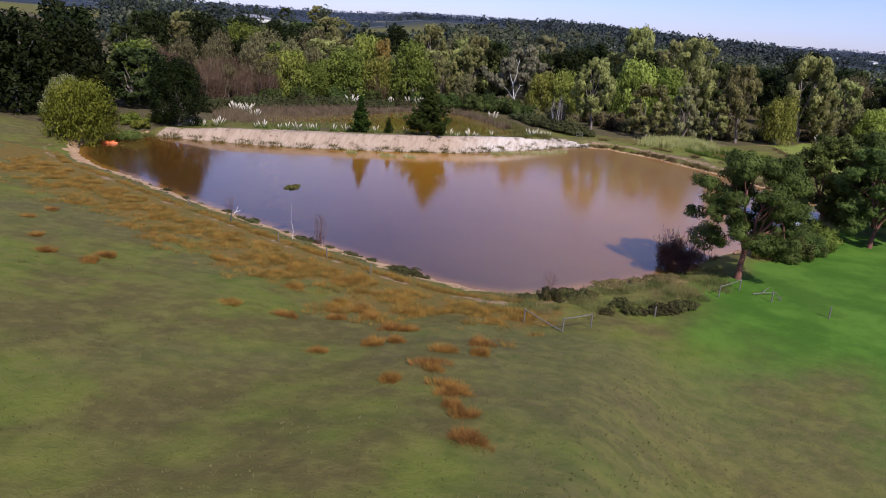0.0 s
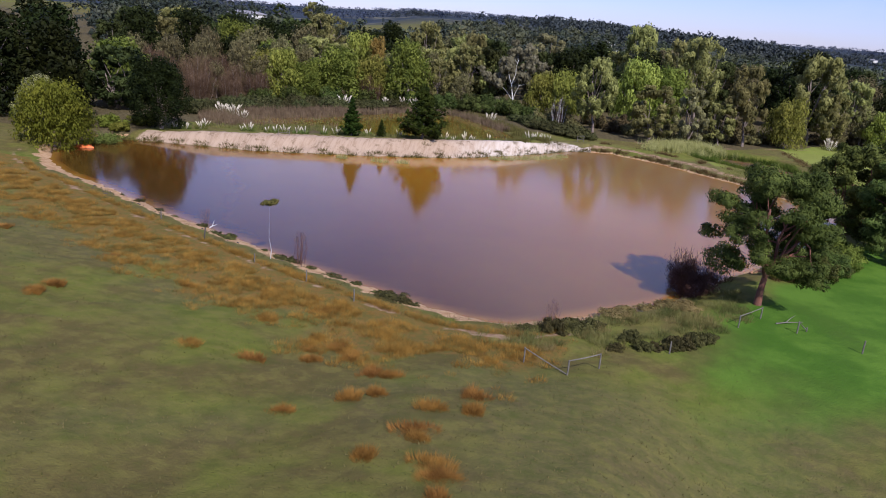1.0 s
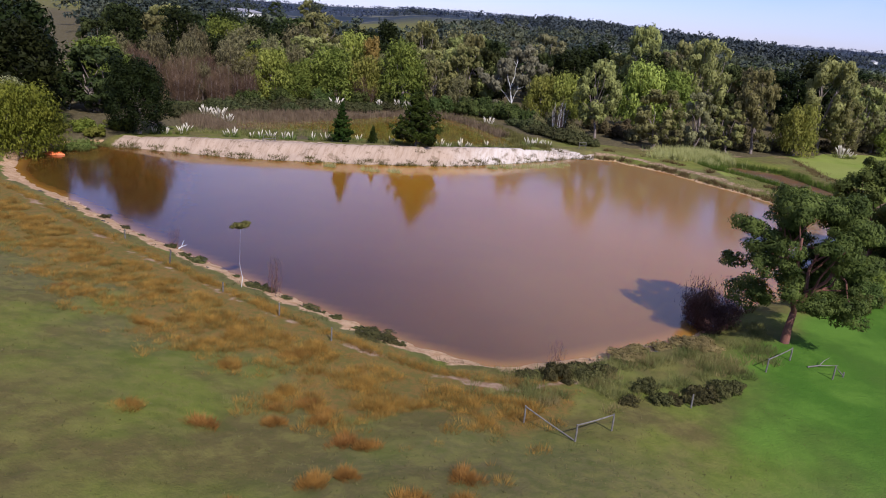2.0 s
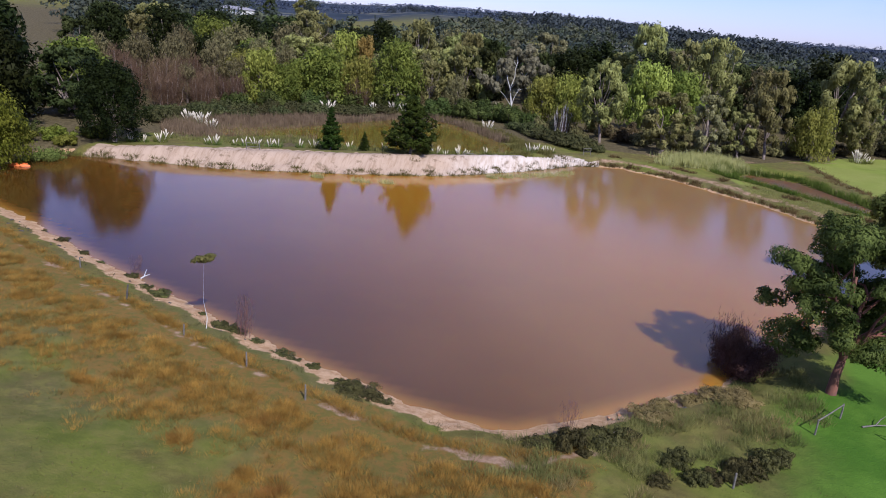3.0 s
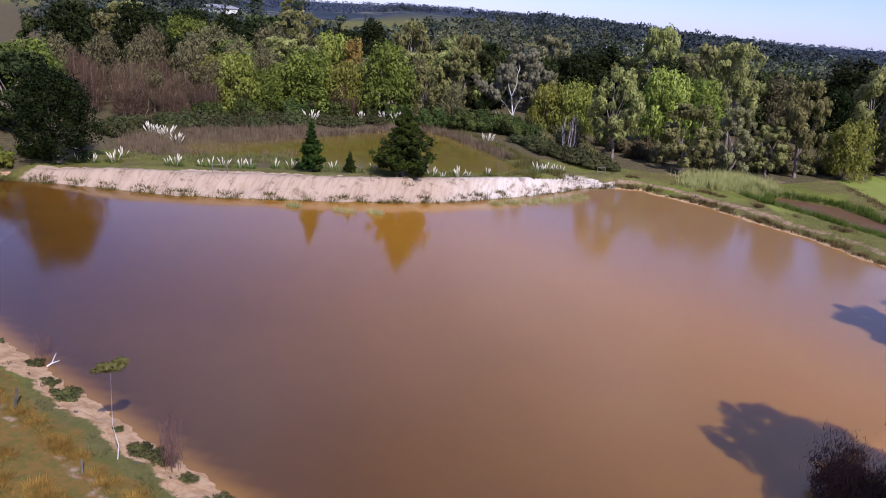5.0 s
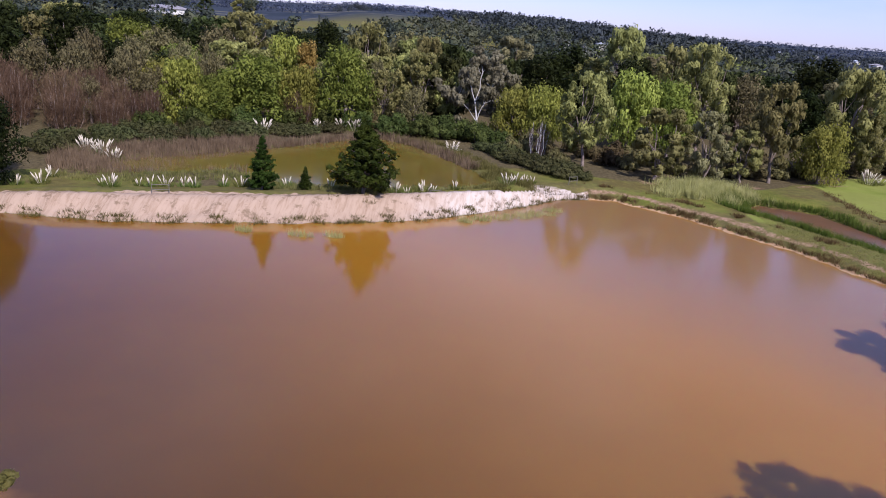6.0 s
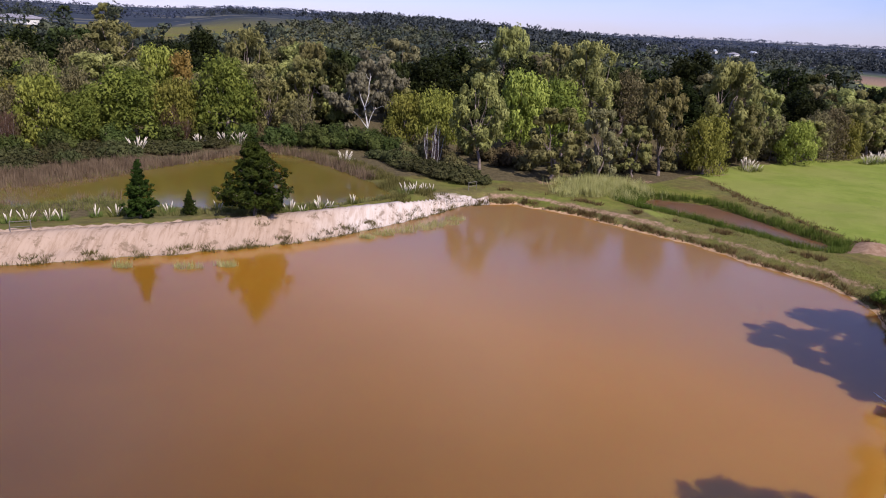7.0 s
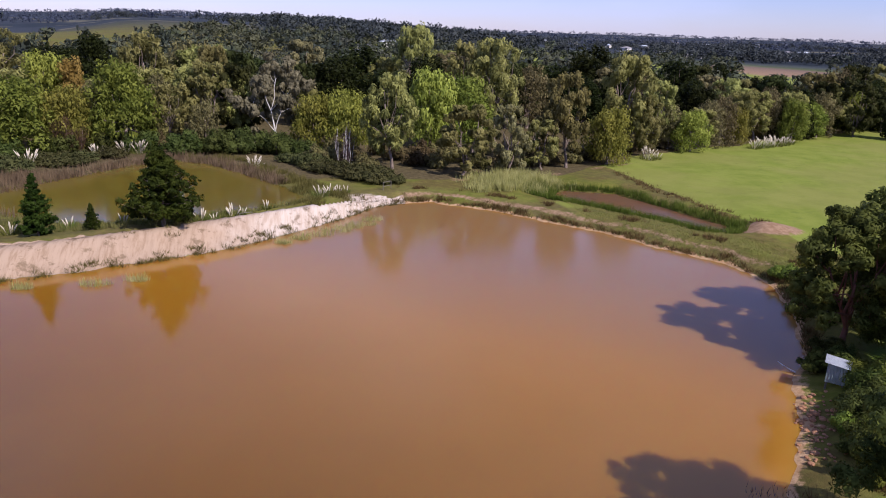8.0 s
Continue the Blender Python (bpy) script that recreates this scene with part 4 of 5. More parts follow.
pale_willow = place(dome_tree(26, 9, 8, M_GREY_GUM, M_BARK, "dull olive bushy tree behind the willow", count=14000, size=0.24, hang=0.6, low=-0.02, clumps=36, name="broadleaf_tree"), -88, 57, 0)
for i, (x, y, h, w) in enumerate(((-84.5, 62, 2.2, 6), (-82, 67, 2.4, 6), (-79.5, 72, 2.4, 5), (-89, 66, 4.0, 7), (-94, 61, 4.0, 7), (-79, 64.8, 1.8, 4))):
    place(bush(140 + i, h, w, M_DEEP if i in (3, 4) else M_OLIVE, "olive green undergrowth shrub by the pond's west corner", count=5000, size=0.2), x, y, 50 * i)
corner_shrub = place(bush(27, 2.2, 7, M_REED, "pale green rushy shrub by the water", count=3500, size=0.2), -77.5, 59, 0)


def white_gum():
    """A ghost gum with a bare forked white trunk and a thin grey crown."""
    rng = np.random.default_rng(31)
    fork, upper = Vector((0.2, 0, 2.6)), Vector((-0.5, 0.1, 6.4))
    limbs = [([(0.4, 0, -0.4), (0.4, 0, 1.2), fork], [0.27, 0.23, 0.2]),
             ([fork, (-0.1, 0, 4.4), upper], [0.17, 0.15, 0.12])]
    tips = [(fork, Vector((-4.9, 0, 7.8)), 0.12), (upper, Vector((-2.4, -0.5, 11.4)), 0.09), (upper, Vector((0.6, 0.5, 12.2)), 0.09),
            (fork, Vector((1.7, -0.3, 6.6)), 0.10), (upper, Vector((3.4, 0.6, 10.2)), 0.08)]
    cs, rs = [], []
    for start, tip, thick in tips:
        limbs.append(limb_to(rng, start, tip, thick, 0.03, 0.07))
        for j in range(9):
            c = tip * 0.97 + Vector((rng.normal() * 1.9, 1.5 + rng.normal() * 1.2, 0.8 + rng.normal() * 1.5))
            cs.append(tuple(c))
            q = 1.0 + 0.7 * rng.random()
            rs.append((q, q, q * 0.85))
            if j % 4 == 0:
                limbs.append(limb_to(rng, start.lerp(tip, 0.7 + 0.25 * rng.random()), c, 0.03, 0.008))
    for j in range(16):
        c = (-0.5 + rng.normal() * 2.6, 3.2 + rng.normal() * 0.8, 7.5 + rng.normal() * 2.2)
        cs.append(c)
        rs.append((1.3, 1.3, 1.2))
    quads = leafage(rng, cs, rs, 32000, 0.36, hang=0.6, shell=0.6)
    return tree("eucalyptus_tree", "white trunked gum with forked bare limbs and thin grey crown", "tree", quads, M_GHOST_GUM, M_PALE_BARK, limbs)


place(white_gum(), -21, 149, 0, 1.05, 1.12)
place(twig_tree(32, 8, 4, "dead white branched tree at the wood's edge", leaf=M_PURPLE, wood=M_PALE_BARK, count=900, limb=0.35, name="dead_tree"), -7, 127, 0)

# trees on the east shore
shore_gum = place(gum_tree(51, 12.4, 12.2, M_SHORE_GUM, M_RED_BARK, "dark green spreading gum with a short reddish trunk", clumps=44, count=66000, size=0.145, bare=0.22, lean=0.0, flat=0.6, limb=1.35, hang=0.35), 19.1, 20.6, 35)
for x, y, h, w, turn, seed in ((37.0, 39.5, 11.8, 11, 80, 52), (33.2, 47.2, 12.2, 10.5, 10, 53), (41.0, 51.0, 12.8, 12, 140, 54), (47.0, 43.0, 10.5, 10, 200, 55)):
    place(gum_tree(seed, h, w, M_SHORE_GUM, M_RED_BARK, "dense dark green gum on the grassy east shore", clumps=40, count=32000, size=0.205, bare=0.17, lean=0.02, flat=0.7, limb=1.2, hang=0.3), x, y, turn)
russet = place(bush(56, 3.9, 5.6, M_RUSSET, "dark reddish brown bush hanging over the water", count=20000, size=0.085), 13.6, 24.2, 30)
feathers = twig_tree(58, 4.0, 5.2, "", leaf=M_RUSSET, count=5500, wood=M_RED_BARK, limb=0.5)
for o in list(feathers.children):
    o.name, o.parent = ("branch" if o.name.startswith("trunk") else "spray"), russet
bpy.data.objects.remove(feathers)
for i, (x, y, h, w) in enumerate(((24.5, 32.5, 2.6, 4.2), (27.2, 35.5, 3.0, 4.5), (28.8, 38.3, 2.2, 3.2), (23.0, 30.2, 2.0, 3.2), (30.5, 43.8, 2.6, 3.4), (27.0, 31.5, 3.2, 4.5), (38.5, 59.5, 2.0, 3.6), (40.8, 66, 1.8, 4.0), (37.5, 54.5, 2.4, 4.0), (29.0, 34.0, 2.4, 4.0), (25.5, 29.5, 2.2, 3.6), (30.4, 36.4, 2.6, 4.2), (31.8, 41.5, 2.0, 3.4), (26.6, 33.8, 1.6, 2.6), (23.6, 33.0, 1.3, 2.2), (25.4, 35.6, 1.4, 2.4), (27.4, 38.2, 1.2, 2.0), (27.6, 36.8, 2.4, 3.4), (29.4, 39.2, 2.6, 3.4), (30.6, 40.6, 2.8, 3.6), (26.0, 33.0, 2.6, 3.6), (29.2, 36.8, 3.2, 4.2), (28.4, 33.0, 3.4, 4.4), (31.6, 38.8, 3.2, 4.4), (29.8, 45.2, 2.0, 2.8), (31.6, 46.6, 2.4, 3.2))):
    place(bush(60 + i, h, w, (M_SHORE_GUM, M_DEEP, M_SHORE_GUM, M_GREEN)[i % 4], "low green shrub on the rocky east shore", count=4800, size=0.145), x, y, 40 * i)

# hedge and brambles round the back pond
hedge = bush(70, 5.2, 8.5, M_DEEP, "dense dark green hedge shrub behind the back pond", count=7000, size=0.28, name="hedge_shrub")
spots = [(-37, 138, 1.0), (-31, 139, 1.0), (-25.5, 139.5, 1.05), (-19.5, 138.5, 1.0), (-14.5, 136, 0.8), (-45, 141, 0.9), (-52, 141, 0.9), (-59, 137, 0.9), (-66, 131, 0.9), (-73, 124, 0.85), (-78, 117, 0.8)]
for i, (x, y, k) in enumerate(spots):
    (place if i == 0 else repeat)(hedge, x, y, 67 * i, k, k)
bramble = bush(71, 2.6, 7.5, M_HEATH, "low dark olive bramble thicket on the bank", count=3000, size=0.29, name="bramble_thicket")
spots = [(-13, 127.5), (-10, 122.5), (-7.5, 119.5), (-5, 116.5), (-2.2, 114.2), (0.5, 112.6), (-16, 131), (-60, 119), (-66, 113), (-70, 106), (-54, 126), (-75, 99), (-49, 134), (-58, 130), (-63, 122), (-80, 92), (-72.5, 109), (-69, 112.5), (-65, 117), (-61.5, 121.5), (-57.5, 125.5), (-53, 130.5), (-77.5, 105), (-81, 100), (-84, 95), (-75, 113), (-70, 118), (-66, 123), (-86, 103), (-82, 108), (-79, 113), (-11.5, 125), (-8.5, 121), (-6, 118), (-3.5, 115.3), (-14.5, 129)]
for i, (x, y) in enumerate(spots):
    (place if i == 0 else repeat)(bramble, x, y, 51 * i, 0.9 + 0.25 * math.sin(i * 2.1), 0.9 + 0.2 * math.cos(i * 1.7))
under = bush(72, 3.2, 5.5, M_UNDER, "brown and green undergrowth shrub beneath gum trees", count=2400, size=0.30, name="undergrowth_shrub")
spots = [(-42, 143.5), (-37, 144.5), (-31, 145), (-25, 144), (-17, 142), (-4, 131), (3, 134), (-9, 134), (8, 136), (16, 133), (26, 137), (40, 138), (49, 143), (60, 149), (31, 134), (-12, 130), (72, 154), (82, 160), (91, 166), (-3, 124), (6, 128), (10, 126), (18, 127), (24, 129), (28, 130), (33, 131), (38, 133), (43, 136), (-8, 138), (0, 140), (12, 140), (21, 141), (55, 146), (65, 152), (-14, 141), (36, 143), (29, 146), (100, 170), (108, 173)]
for i, (x, y) in enumerate(spots):
    (place if i == 0 else repeat)(under, x, y, 77 * i, 0.8 + 0.35 * math.sin(i * 1.3) ** 2, 0.8 + 0.4 * math.cos(i * 2.7) ** 2)

# shrubs along the near shore
lows = [bush(73 + 100 * q, 0.55 + 0.12 * q, 2.2 + 0.5 * q, M_SHORE_SHRUB, "low brownish green shrub on the sandy near shore", count=4200, size=0.095, name="shore_shrub") for q in range(3)]
spots = [(-33.4, 20.0, 1.0), (-25.6, 16.4, 0.9), (-19.6, 13.8, 0.6), (-16.7, 12.6, 0.6), (-13.2, 10.6, 0.8), (-12.2, 10.1, 0.9), (-11.2, 9.9, 0.7), (-35.6, 21.2, 0.6), (-22.2, 15.0, 0.4), (-38.3, 23.0, 0.7), (-46, 26.5, 0.6), (-10.4, 9.6, 0.4), (-14.4, 11.3, 0.4),
         (-18.2, 13.0, 0.45), (-24.2, 15.9, 0.45), (-28.2, 17.7, 0.4), (-43, 25, 0.45), (-50, 28.8, 0.5), (-54, 31, 0.5),
         (3.4, 9.2, 1.5), (1.4, 8.2, 1.0), (4.8, 10.2, 1.0), (-0.6, 7.8, 0.7), (7.6, 8.0, 0.8), (9.4, 7.2, 1.0), (11.2, 8.4, 1.1), (12.8, 9.8, 1.0), (13.9, 10.9, 0.8), (8.4, 6.4, 0.8), (6.4, 5.6, 0.6), (2.3, 7.4, 0.6), (10.4, 7.4, 0.7)]
for i, (x, y, k) in enumerate(spots):
    (place if i < 3 else repeat)(lows[i % 3], x, y, 61 * i, k * (0.8 if x > 0 else 1.0), k * (0.75 + 0.25 * math.sin(i * 2.3)) * (1.5 if x > 0 else 1.0))
rusty = bush(74, 0.8, 3.0, M_STRAW, "straw coloured rush tussock by the water's edge", count=6500, size=0.08, name="rush_tussock")
for i, (x, y) in enumerate([(7.5, 15.2), (9.4, 16.8), (10.9, 18.2), (6.2, 13.4), (12.2, 17.4)]):
    (place if i == 0 else repeat)(rusty, x, y, 61 * i, 0.8 + 0.1 * i, 0.7)
place(twig_tree(75, 3.4, 1.5, "thin leafless purple brown sapling on the shore", leaf=M_PURPLE, wood=M_RED_BARK, limb=0.3, count=520, name="bare_sapling"), -23.4, 15.6)
place(twig_tree(76, 2.0, 1.2, "thin leafless purple brown sapling on the shore", leaf=M_PURPLE, wood=M_RED_BARK, limb=0.3, count=400, name="bare_sapling"), -38.8, 24.6)
place(twig_tree(77, 2.2, 1.6, "thin leafless purple brown sapling on the shore", leaf=M_PURPLE, wood=M_RED_BARK, limb=0.3, count=400, name="bare_sapling"), 1.2, 10.4)


def tall_sapling():
    rng = np.random.default_rng(78)
    limbs = [([(0, 0, -0.2), (0.12, 0, 0.9), (-0.1, 0, 2.2), (-0.05, 0, 4.2), (0, 0, 5.6)], [0.034, 0.028, 0.009, 0.0025, 0.0025])]
    cs = [(k * 0.42, rng.normal() * 0.15, 5.6 + rng.normal() * 0.06) for k in (-2.3, -1.1, 0, 1.1, 2.3)]
    quads = leafage(rng, [(0.55 * c[0], c[1], c[2]) for c in cs], [(0.4, 0.35, 0.28)] * 5, 1500, 0.11)
    return tree("sapling", "thin crooked white stemmed sapling with a flat green top", "tree", quads, M_SEDGE, M_PALE_BARK, limbs)


place(tall_sapling(), -26.2, 15.0, 35, 1.0, 1.0)

# ---- pampas grass ----
def pampas(seed, plumes, h, spread, label):
    rng = np.random.default_rng(seed)
    root = new("pampas_grass")
    child("leaf_clump", fast_mesh("leaf_clump", blades(rng, [(0, 0, -0.1)], 150, h * 0.55, 0.035, spread * 0.5, 0.55), 3, M_REED), root)
    for i in range(plumes):
        a = rng.random() * 6.283
        r = spread * 0.5 * math.sqrt((i + 0.4) / plumes)
        foot = Vector((math.cos(a) * r * 0.4, math.sin(a) * r * 0.4, 0))
        top = Vector((math.cos(a) * r * 1.3, math.sin(a) * r * 1.3, h * (0.62 + 0.42 * rng.random())))
        vs, fs = [], []
        d = (top - foot).normalized()
        neck = top - d * 0.85
        side = Vector((math.cos(a), math.sin(a), -0.2)) * 0.08
        tube(vs, fs, [foot, neck, top - d * 0.6, top - d * 0.3 + side * 0.5, top + side], [0.012, 0.02, 0.085, 0.075, 0.015], 6)
        child("plume", mesh_of("plume", vs, fs, M_PLUME, True), root)
    return tagged(root, label=label, category="grass", group="pampas grasses")


L_PAM = "pampas grass clump with upright cream plumes"
clumps = [pampas(80, 3, 1.7, 1.0, L_PAM), pampas(81, 6, 2.0, 1.8, L_PAM), pampas(82, 19, 2.5, 2.8, "large pampas grass with a fan of cream plumes")]
spots = [(-70.7, 72.5, 1), (-68.5, 74, 1), (-70.3, 78.5, 1), (-72.5, 71.5, 0), (-59.4, 74.8, 1), (-61, 75.4, 0), (-55.6, 77.4, 0), (-54, 78.4, 1), (-52.1, 79.7, 1), (-50.5, 79.5, 0), (-57.2, 77.4, 0), (-47.8, 82.2, 0),
         (-45.7, 83, 1), (-43.2, 83.8, 0), (-40, 85, 0), (-37.2, 85.8, 0), (-34.2, 86.2, 0), (-25, 85.9, 1), (-23.5, 86.4, 0), (-21.6, 88.5, 1), (-20.5, 89.4, 0), (-17.8, 92.9, 0), (-9.6, 103.2, 1), (-8.2, 104.4, 1), (-10.8, 101.9, 1), (-7, 105.6, 0),
         (-75.4, 93.7, 2), (-72, 92.5, 2), (-69.5, 91.5, 2), (-59.3, 124, 2), (-51.7, 135, 2), (-47.7, 138.5, 2), (-45, 138.5, 2), (-22.8, 125.4, 2),
         (56.1, 137.5, 2), (58.5, 138.5, 1), (89.5, 153, 2), (92, 154, 2), (94.4, 155, 2), (97.3, 156.8, 2), (100.6, 158.5, 2), (104, 161, 1)]
first = set()
for i, (x, y, k) in enumerate(spots):
    (repeat if k in first else place)(clumps[k], x, y, 83 * i, 0.85 + 0.3 * math.sin(i * 1.9) ** 2)
    first.add(k)

# ---- grass, reeds and heath ----
def stuff(name, tris, material, label, category="grass"):
    return tagged(new(name, fast_mesh(name, tris, len(tris[0]), material)), label=label, category=category, kind="stuff")


def sown(seed, n, x0, x1, y0, y1, keep):
    """Random spots in a stretch of the plan where keep(x, y, distance to the pond) holds."""
    rng = np.random.default_rng(seed)
    x, y = x0 + (x1 - x0) * rng.random(n), y0 + (y1 - y0) * rng.random(n)
    ok = keep(x, y, outside(x, y, POND), rng.random(n))
    return x[ok], y[ok]


rng = np.random.default_rng(90)
x, y = sown(91, 95000, -75, 6, -34, 42, lambda x, y, d, r: (d > 3.0) & ((d < 3.6) | (d > 5.4)) & (y < 40) & (r < 0.95 * step(16, 7, d + 4 * ripple(x, y, 3.5, 4.0)) * step(-0.55, 0.2, ripple(x, y, 1.5, 6.0)) * step(4, -6, x)))
kind = rng.random(len(x))
tall, low, olive = kind < 0.12, (kind >= 0.12) & (kind < 0.78), kind >= 0.78
tris = np.concatenate([blades(rng, feet_at(x[low], y[low]), 36, 0.27, 0.010, 0.34, 0.7), blades(rng, feet_at(x[tall], y[tall]), 130, 0.42, 0.010, 0.50, 0.6)])
stuff("rusty_tussocks", tris, M_RUST_GRASS, "rusty orange tussock grass on the slope above the pond")
stuff("olive_tussocks", blades(rng, feet_at(x[olive], y[olive]), 40, 0.30, 0.010, 0.36, 0.7), M_BANK, "olive green tussock grass on the slope above the pond")


def tussock(seed, w):
    """A soft mound of arching blades from several crowns."""
    rng = np.random.default_rng(seed)
    feet = [(0, 0, -0.03)] + [(rng.normal() * w * 0.28, rng.normal() * w * 0.28, -0.03) for _ in range(4)]
    me = fast_mesh("tussock", blades(rng, feet, 300, 0.36, 0.010, 0.46, 0.75), 3, M_RUST_GRASS)
    return tagged(new("grass_tussock", me), label="rusty orange grass tussock in the paddock", category="grass", group="paddock tussocks")


mounds = [tussock(190, 1.0), tussock(191, 1.5), tussock(192, 1.2)]
spots = [(-1.1, -22.1), (-1.9, -20.3), (-0.4, -23.1), (0, -26), (-10.9, -14.7), (-2, -9.1), (-3.5, -12), (-1.5, -12), (-8.6, -6.7), (-7.6, -7.1), (-11.9, -2.8),
         (-14.1, -3.6), (-20.6, -8.2), (-3.2, -16.5), (-3.8, -15.6), (-41.5, -2.8), (-34.7, -3.5), (-37.7, -6.2), (-34.3, -5.5), (-14.8, -2.4), (-11.1, -4.4),
         (-16.1, -7.8), (-5.2, -19.4), (-19.4, 0.6), (-28.5, 4.2), (-38.1, 7.7), (-49.5, 8.1), (-48.2, 3.6), (-7, -10.7), (-2.2, -18.8), (-8.4, -12), (-13.6, -5.6), (-16.3, 3.9), (-14.9, -1), (-12.5, -2)]
for i, (x, y) in enumerate(spots):
    (place if i < 3 else repeat)(mounds[i % 3], x, y, 71 * i, 0.8 + 0.45 * math.sin(i * 1.7) ** 2, 0.85 + 0.3 * math.sin(i * 2.9) ** 2)
x, y = sown(92, 80000, -80, 34, -56, 30, lambda x, y, d, r: (d > 1.3) & (r < 0.45 * step(22, 8, x + 0.35 * y) * step(-54, -36, y) * step(-78, -55, x)))
stuff("paddock_grass", blades(rng, feet_at(x, y), 3, 0.10, 0.036, 0.16, 0.7), M_GRASS, "short dry green and straw coloured paddock grass")
x, y = sown(93, 9000, 8, 44, 101, 126, lambda x, y, d, r: (d > 2.0 + ripple(x, y, 2.2, 1.0)) & (outside(x, y, SIDE_POND) > 0.2) & (y < 120 - 0.25 * np.abs(x - 22) + 1.6 * ripple(x, y, 2.0, 3.0)) & (y > 106 + 0.2 * (36 - x) * (x > 30) + 1.2 * ripple(x, y, 1.8, 5.0)) & (x + 0.6 * (y - 108) < 33 + 1.5 * ripple(x, y, 2.1, 2.0)) & (r < 0.75 * step(11, 19, x + 2 * ripple(x, y, 1.5, 4.0)) * step(-0.75, 0.0, ripple(x, y, 1.5, 7.0))))
stuff("cattail_bed", blades(rng, feet_at(x, y), 9, 1.6, 0.035, 0.35, 0.28), M_CATTAIL, "tall pale green cattail reeds beside the small pond", "reeds")
def near_side(x, y):
    return step(1, -1, x - 37 + 0.6 * (y - 94))


x, y = sown(94, 15000, 22, 52, 78, 116, lambda x, y, d, r: (outside(x, y, SIDE_POND) < 1.5 + 0.7 * ripple(x, y, 1.8, 2.0) + 1.6 * near_side(x, y)) & (outside(x, y, SIDE_POND) > 0.1 - 1.9 * near_side(x, y) * step(-0.5, 0.4, ripple(x, y, 2.0, 5.0))) & (d > 3.4 + 0.6 * ripple(x, y, 1.5, 8.0)) & (r < 0.85 - 0.35 * near_side(x, y)))
stuff("pond_rushes", blades(rng, np.stack([x, y, np.maximum(land(x, y)[0], SIDE_LEVEL - 0.1)], 1), 10, 1.05, 0.030, 0.3, 0.3), M_RUSH, "dark green rushes fringing the small brown pond", "reeds")
x, y = sown(95, 26000, -82, -5, 76, 140, lambda x, y, d, r: (np.abs(outside(x, y, BACK_POND) - 0.2) < 1.3 + 5.5 * step(-50, -62, x)) & ((x < -44) | (y > 112)) & (y > 92 - 10 * step(-56, -66, x)))
stuff("dry_rushes", blades(rng, feet_at(x, y), 5, 1.5, 0.05, 0.35, 0.2), M_DRY_REED, "pinkish dry rushes along the back pond's edge", "reeds")
x, y = sown(96, 15000, -80, 0, 66, 106, lambda x, y, d, r: (outside(x, y, BACK_POND) > -0.3) & (outside(x, y, BACK_POND) < 6) & (d > 5.5) & (r < step(-74, -52, x - 0.9 * (y - 84))))
stuff("embankment_grass", blades(rng, feet_at(x, y), 6, 0.7, 0.04, 0.3, 0.4), M_BANK, "long green and straw grass behind the embankment crest")
x, y = sown(97, 40000, 0, 48, 28, 112, lambda x, y, d, r: (d > 0.2) & ((x > 12) | (y > 90)) & ((y > 48) | (y < 30)) & ((d < 1.3 + 0.8 * ripple(x, y, 2, 1.0)) | ((d > 4.2) & (d < 6.0) & (outside(x, y, SIDE_POND) > 0.8) & (ripple(x, y, 2.1, 2.0) > 0.35))) & (r < step(-0.8, 0.1, ripple(x, y, 1.3, 3.0))))
edge_y = 84 + 38 * rng.random(170)
x, y = np.concatenate([x, 42 + 0.17 * (124.8 - edge_y) + rng.normal(size=170) * 0.8]), np.concatenate([y, edge_y])
stuff("shore_heath", blades(rng, feet_at(x, y), 10, 0.6, 0.035, 0.3, 0.6), M_BROWN_HEATH, "low brown heath along the water's edge", "heath")
x, y = sown(98, 26000, 26, 50, 56, 106, lambda x, y, d, r: (d > 1.2) & (d < 9) & (outside(x, y, SIDE_POND) > 0.5) & (r < 0.8))
stuff("strip_grass", blades(rng, feet_at(x, y), 5, 0.16, 0.028, 0.2, 0.5), M_STRIP, "green grass on the strip between the ponds")
x, y = sown(99, 30000, -78, 2, 60, 106, lambda x, y, d, r: ((d > -0.7) & (d < 0.9) & (r < 0.9 * step(-0.5, 0.3, ripple(x, y, 1.3, 2.0)))) | ((d > 0) & (d < 5) & (x > -34) & (r < 0.22 * step(0.2, 0.7, ripple(x, y, 1.6, 6.0)))))
stuff("foot_grass", blades(rng, np.stack([x, y, np.maximum(land(x, y)[0], -0.15)], 1), 10, 0.55, 0.03, 0.28, 0.55), M_FOOT, "brown tufts of grass along the foot of the embankment")
x, y = sown(100, 16000, -36, 2, 94, 136, lambda x, y, d, r: (outside(x, y, BACK_POND) > -0.4) & (outside(x, y, BACK_POND) < 5.5) & (x + 0.62 * (y - 100) > -16) & (r < 0.9 * step(-0.5, 0.3, ripple(x, y, 2.0, 1.0))))
stuff("back_pond_sedge", blades(rng, feet_at(x, y), 6, 0.85, 0.035, 0.3, 0.4), M_SEDGE, "olive brown sedge between the back pond and brambles", "reeds")
x, y = sown(103, 9000, -4, 18, 3, 24, lambda x, y, d, r: (d > 1.2) & (d < 7.5 + 1.5 * ripple(x, y, 2.5, 4.0)) & (r < 0.75 * step(-0.3, 0.4, ripple(x, y, 1.6, 8.0))))
stuff("bank_sedge", blades(rng, feet_at(x, y), 14, 0.48, 0.014, 0.3, 0.5), M_BANK, "rough olive and straw grass along the near bank")
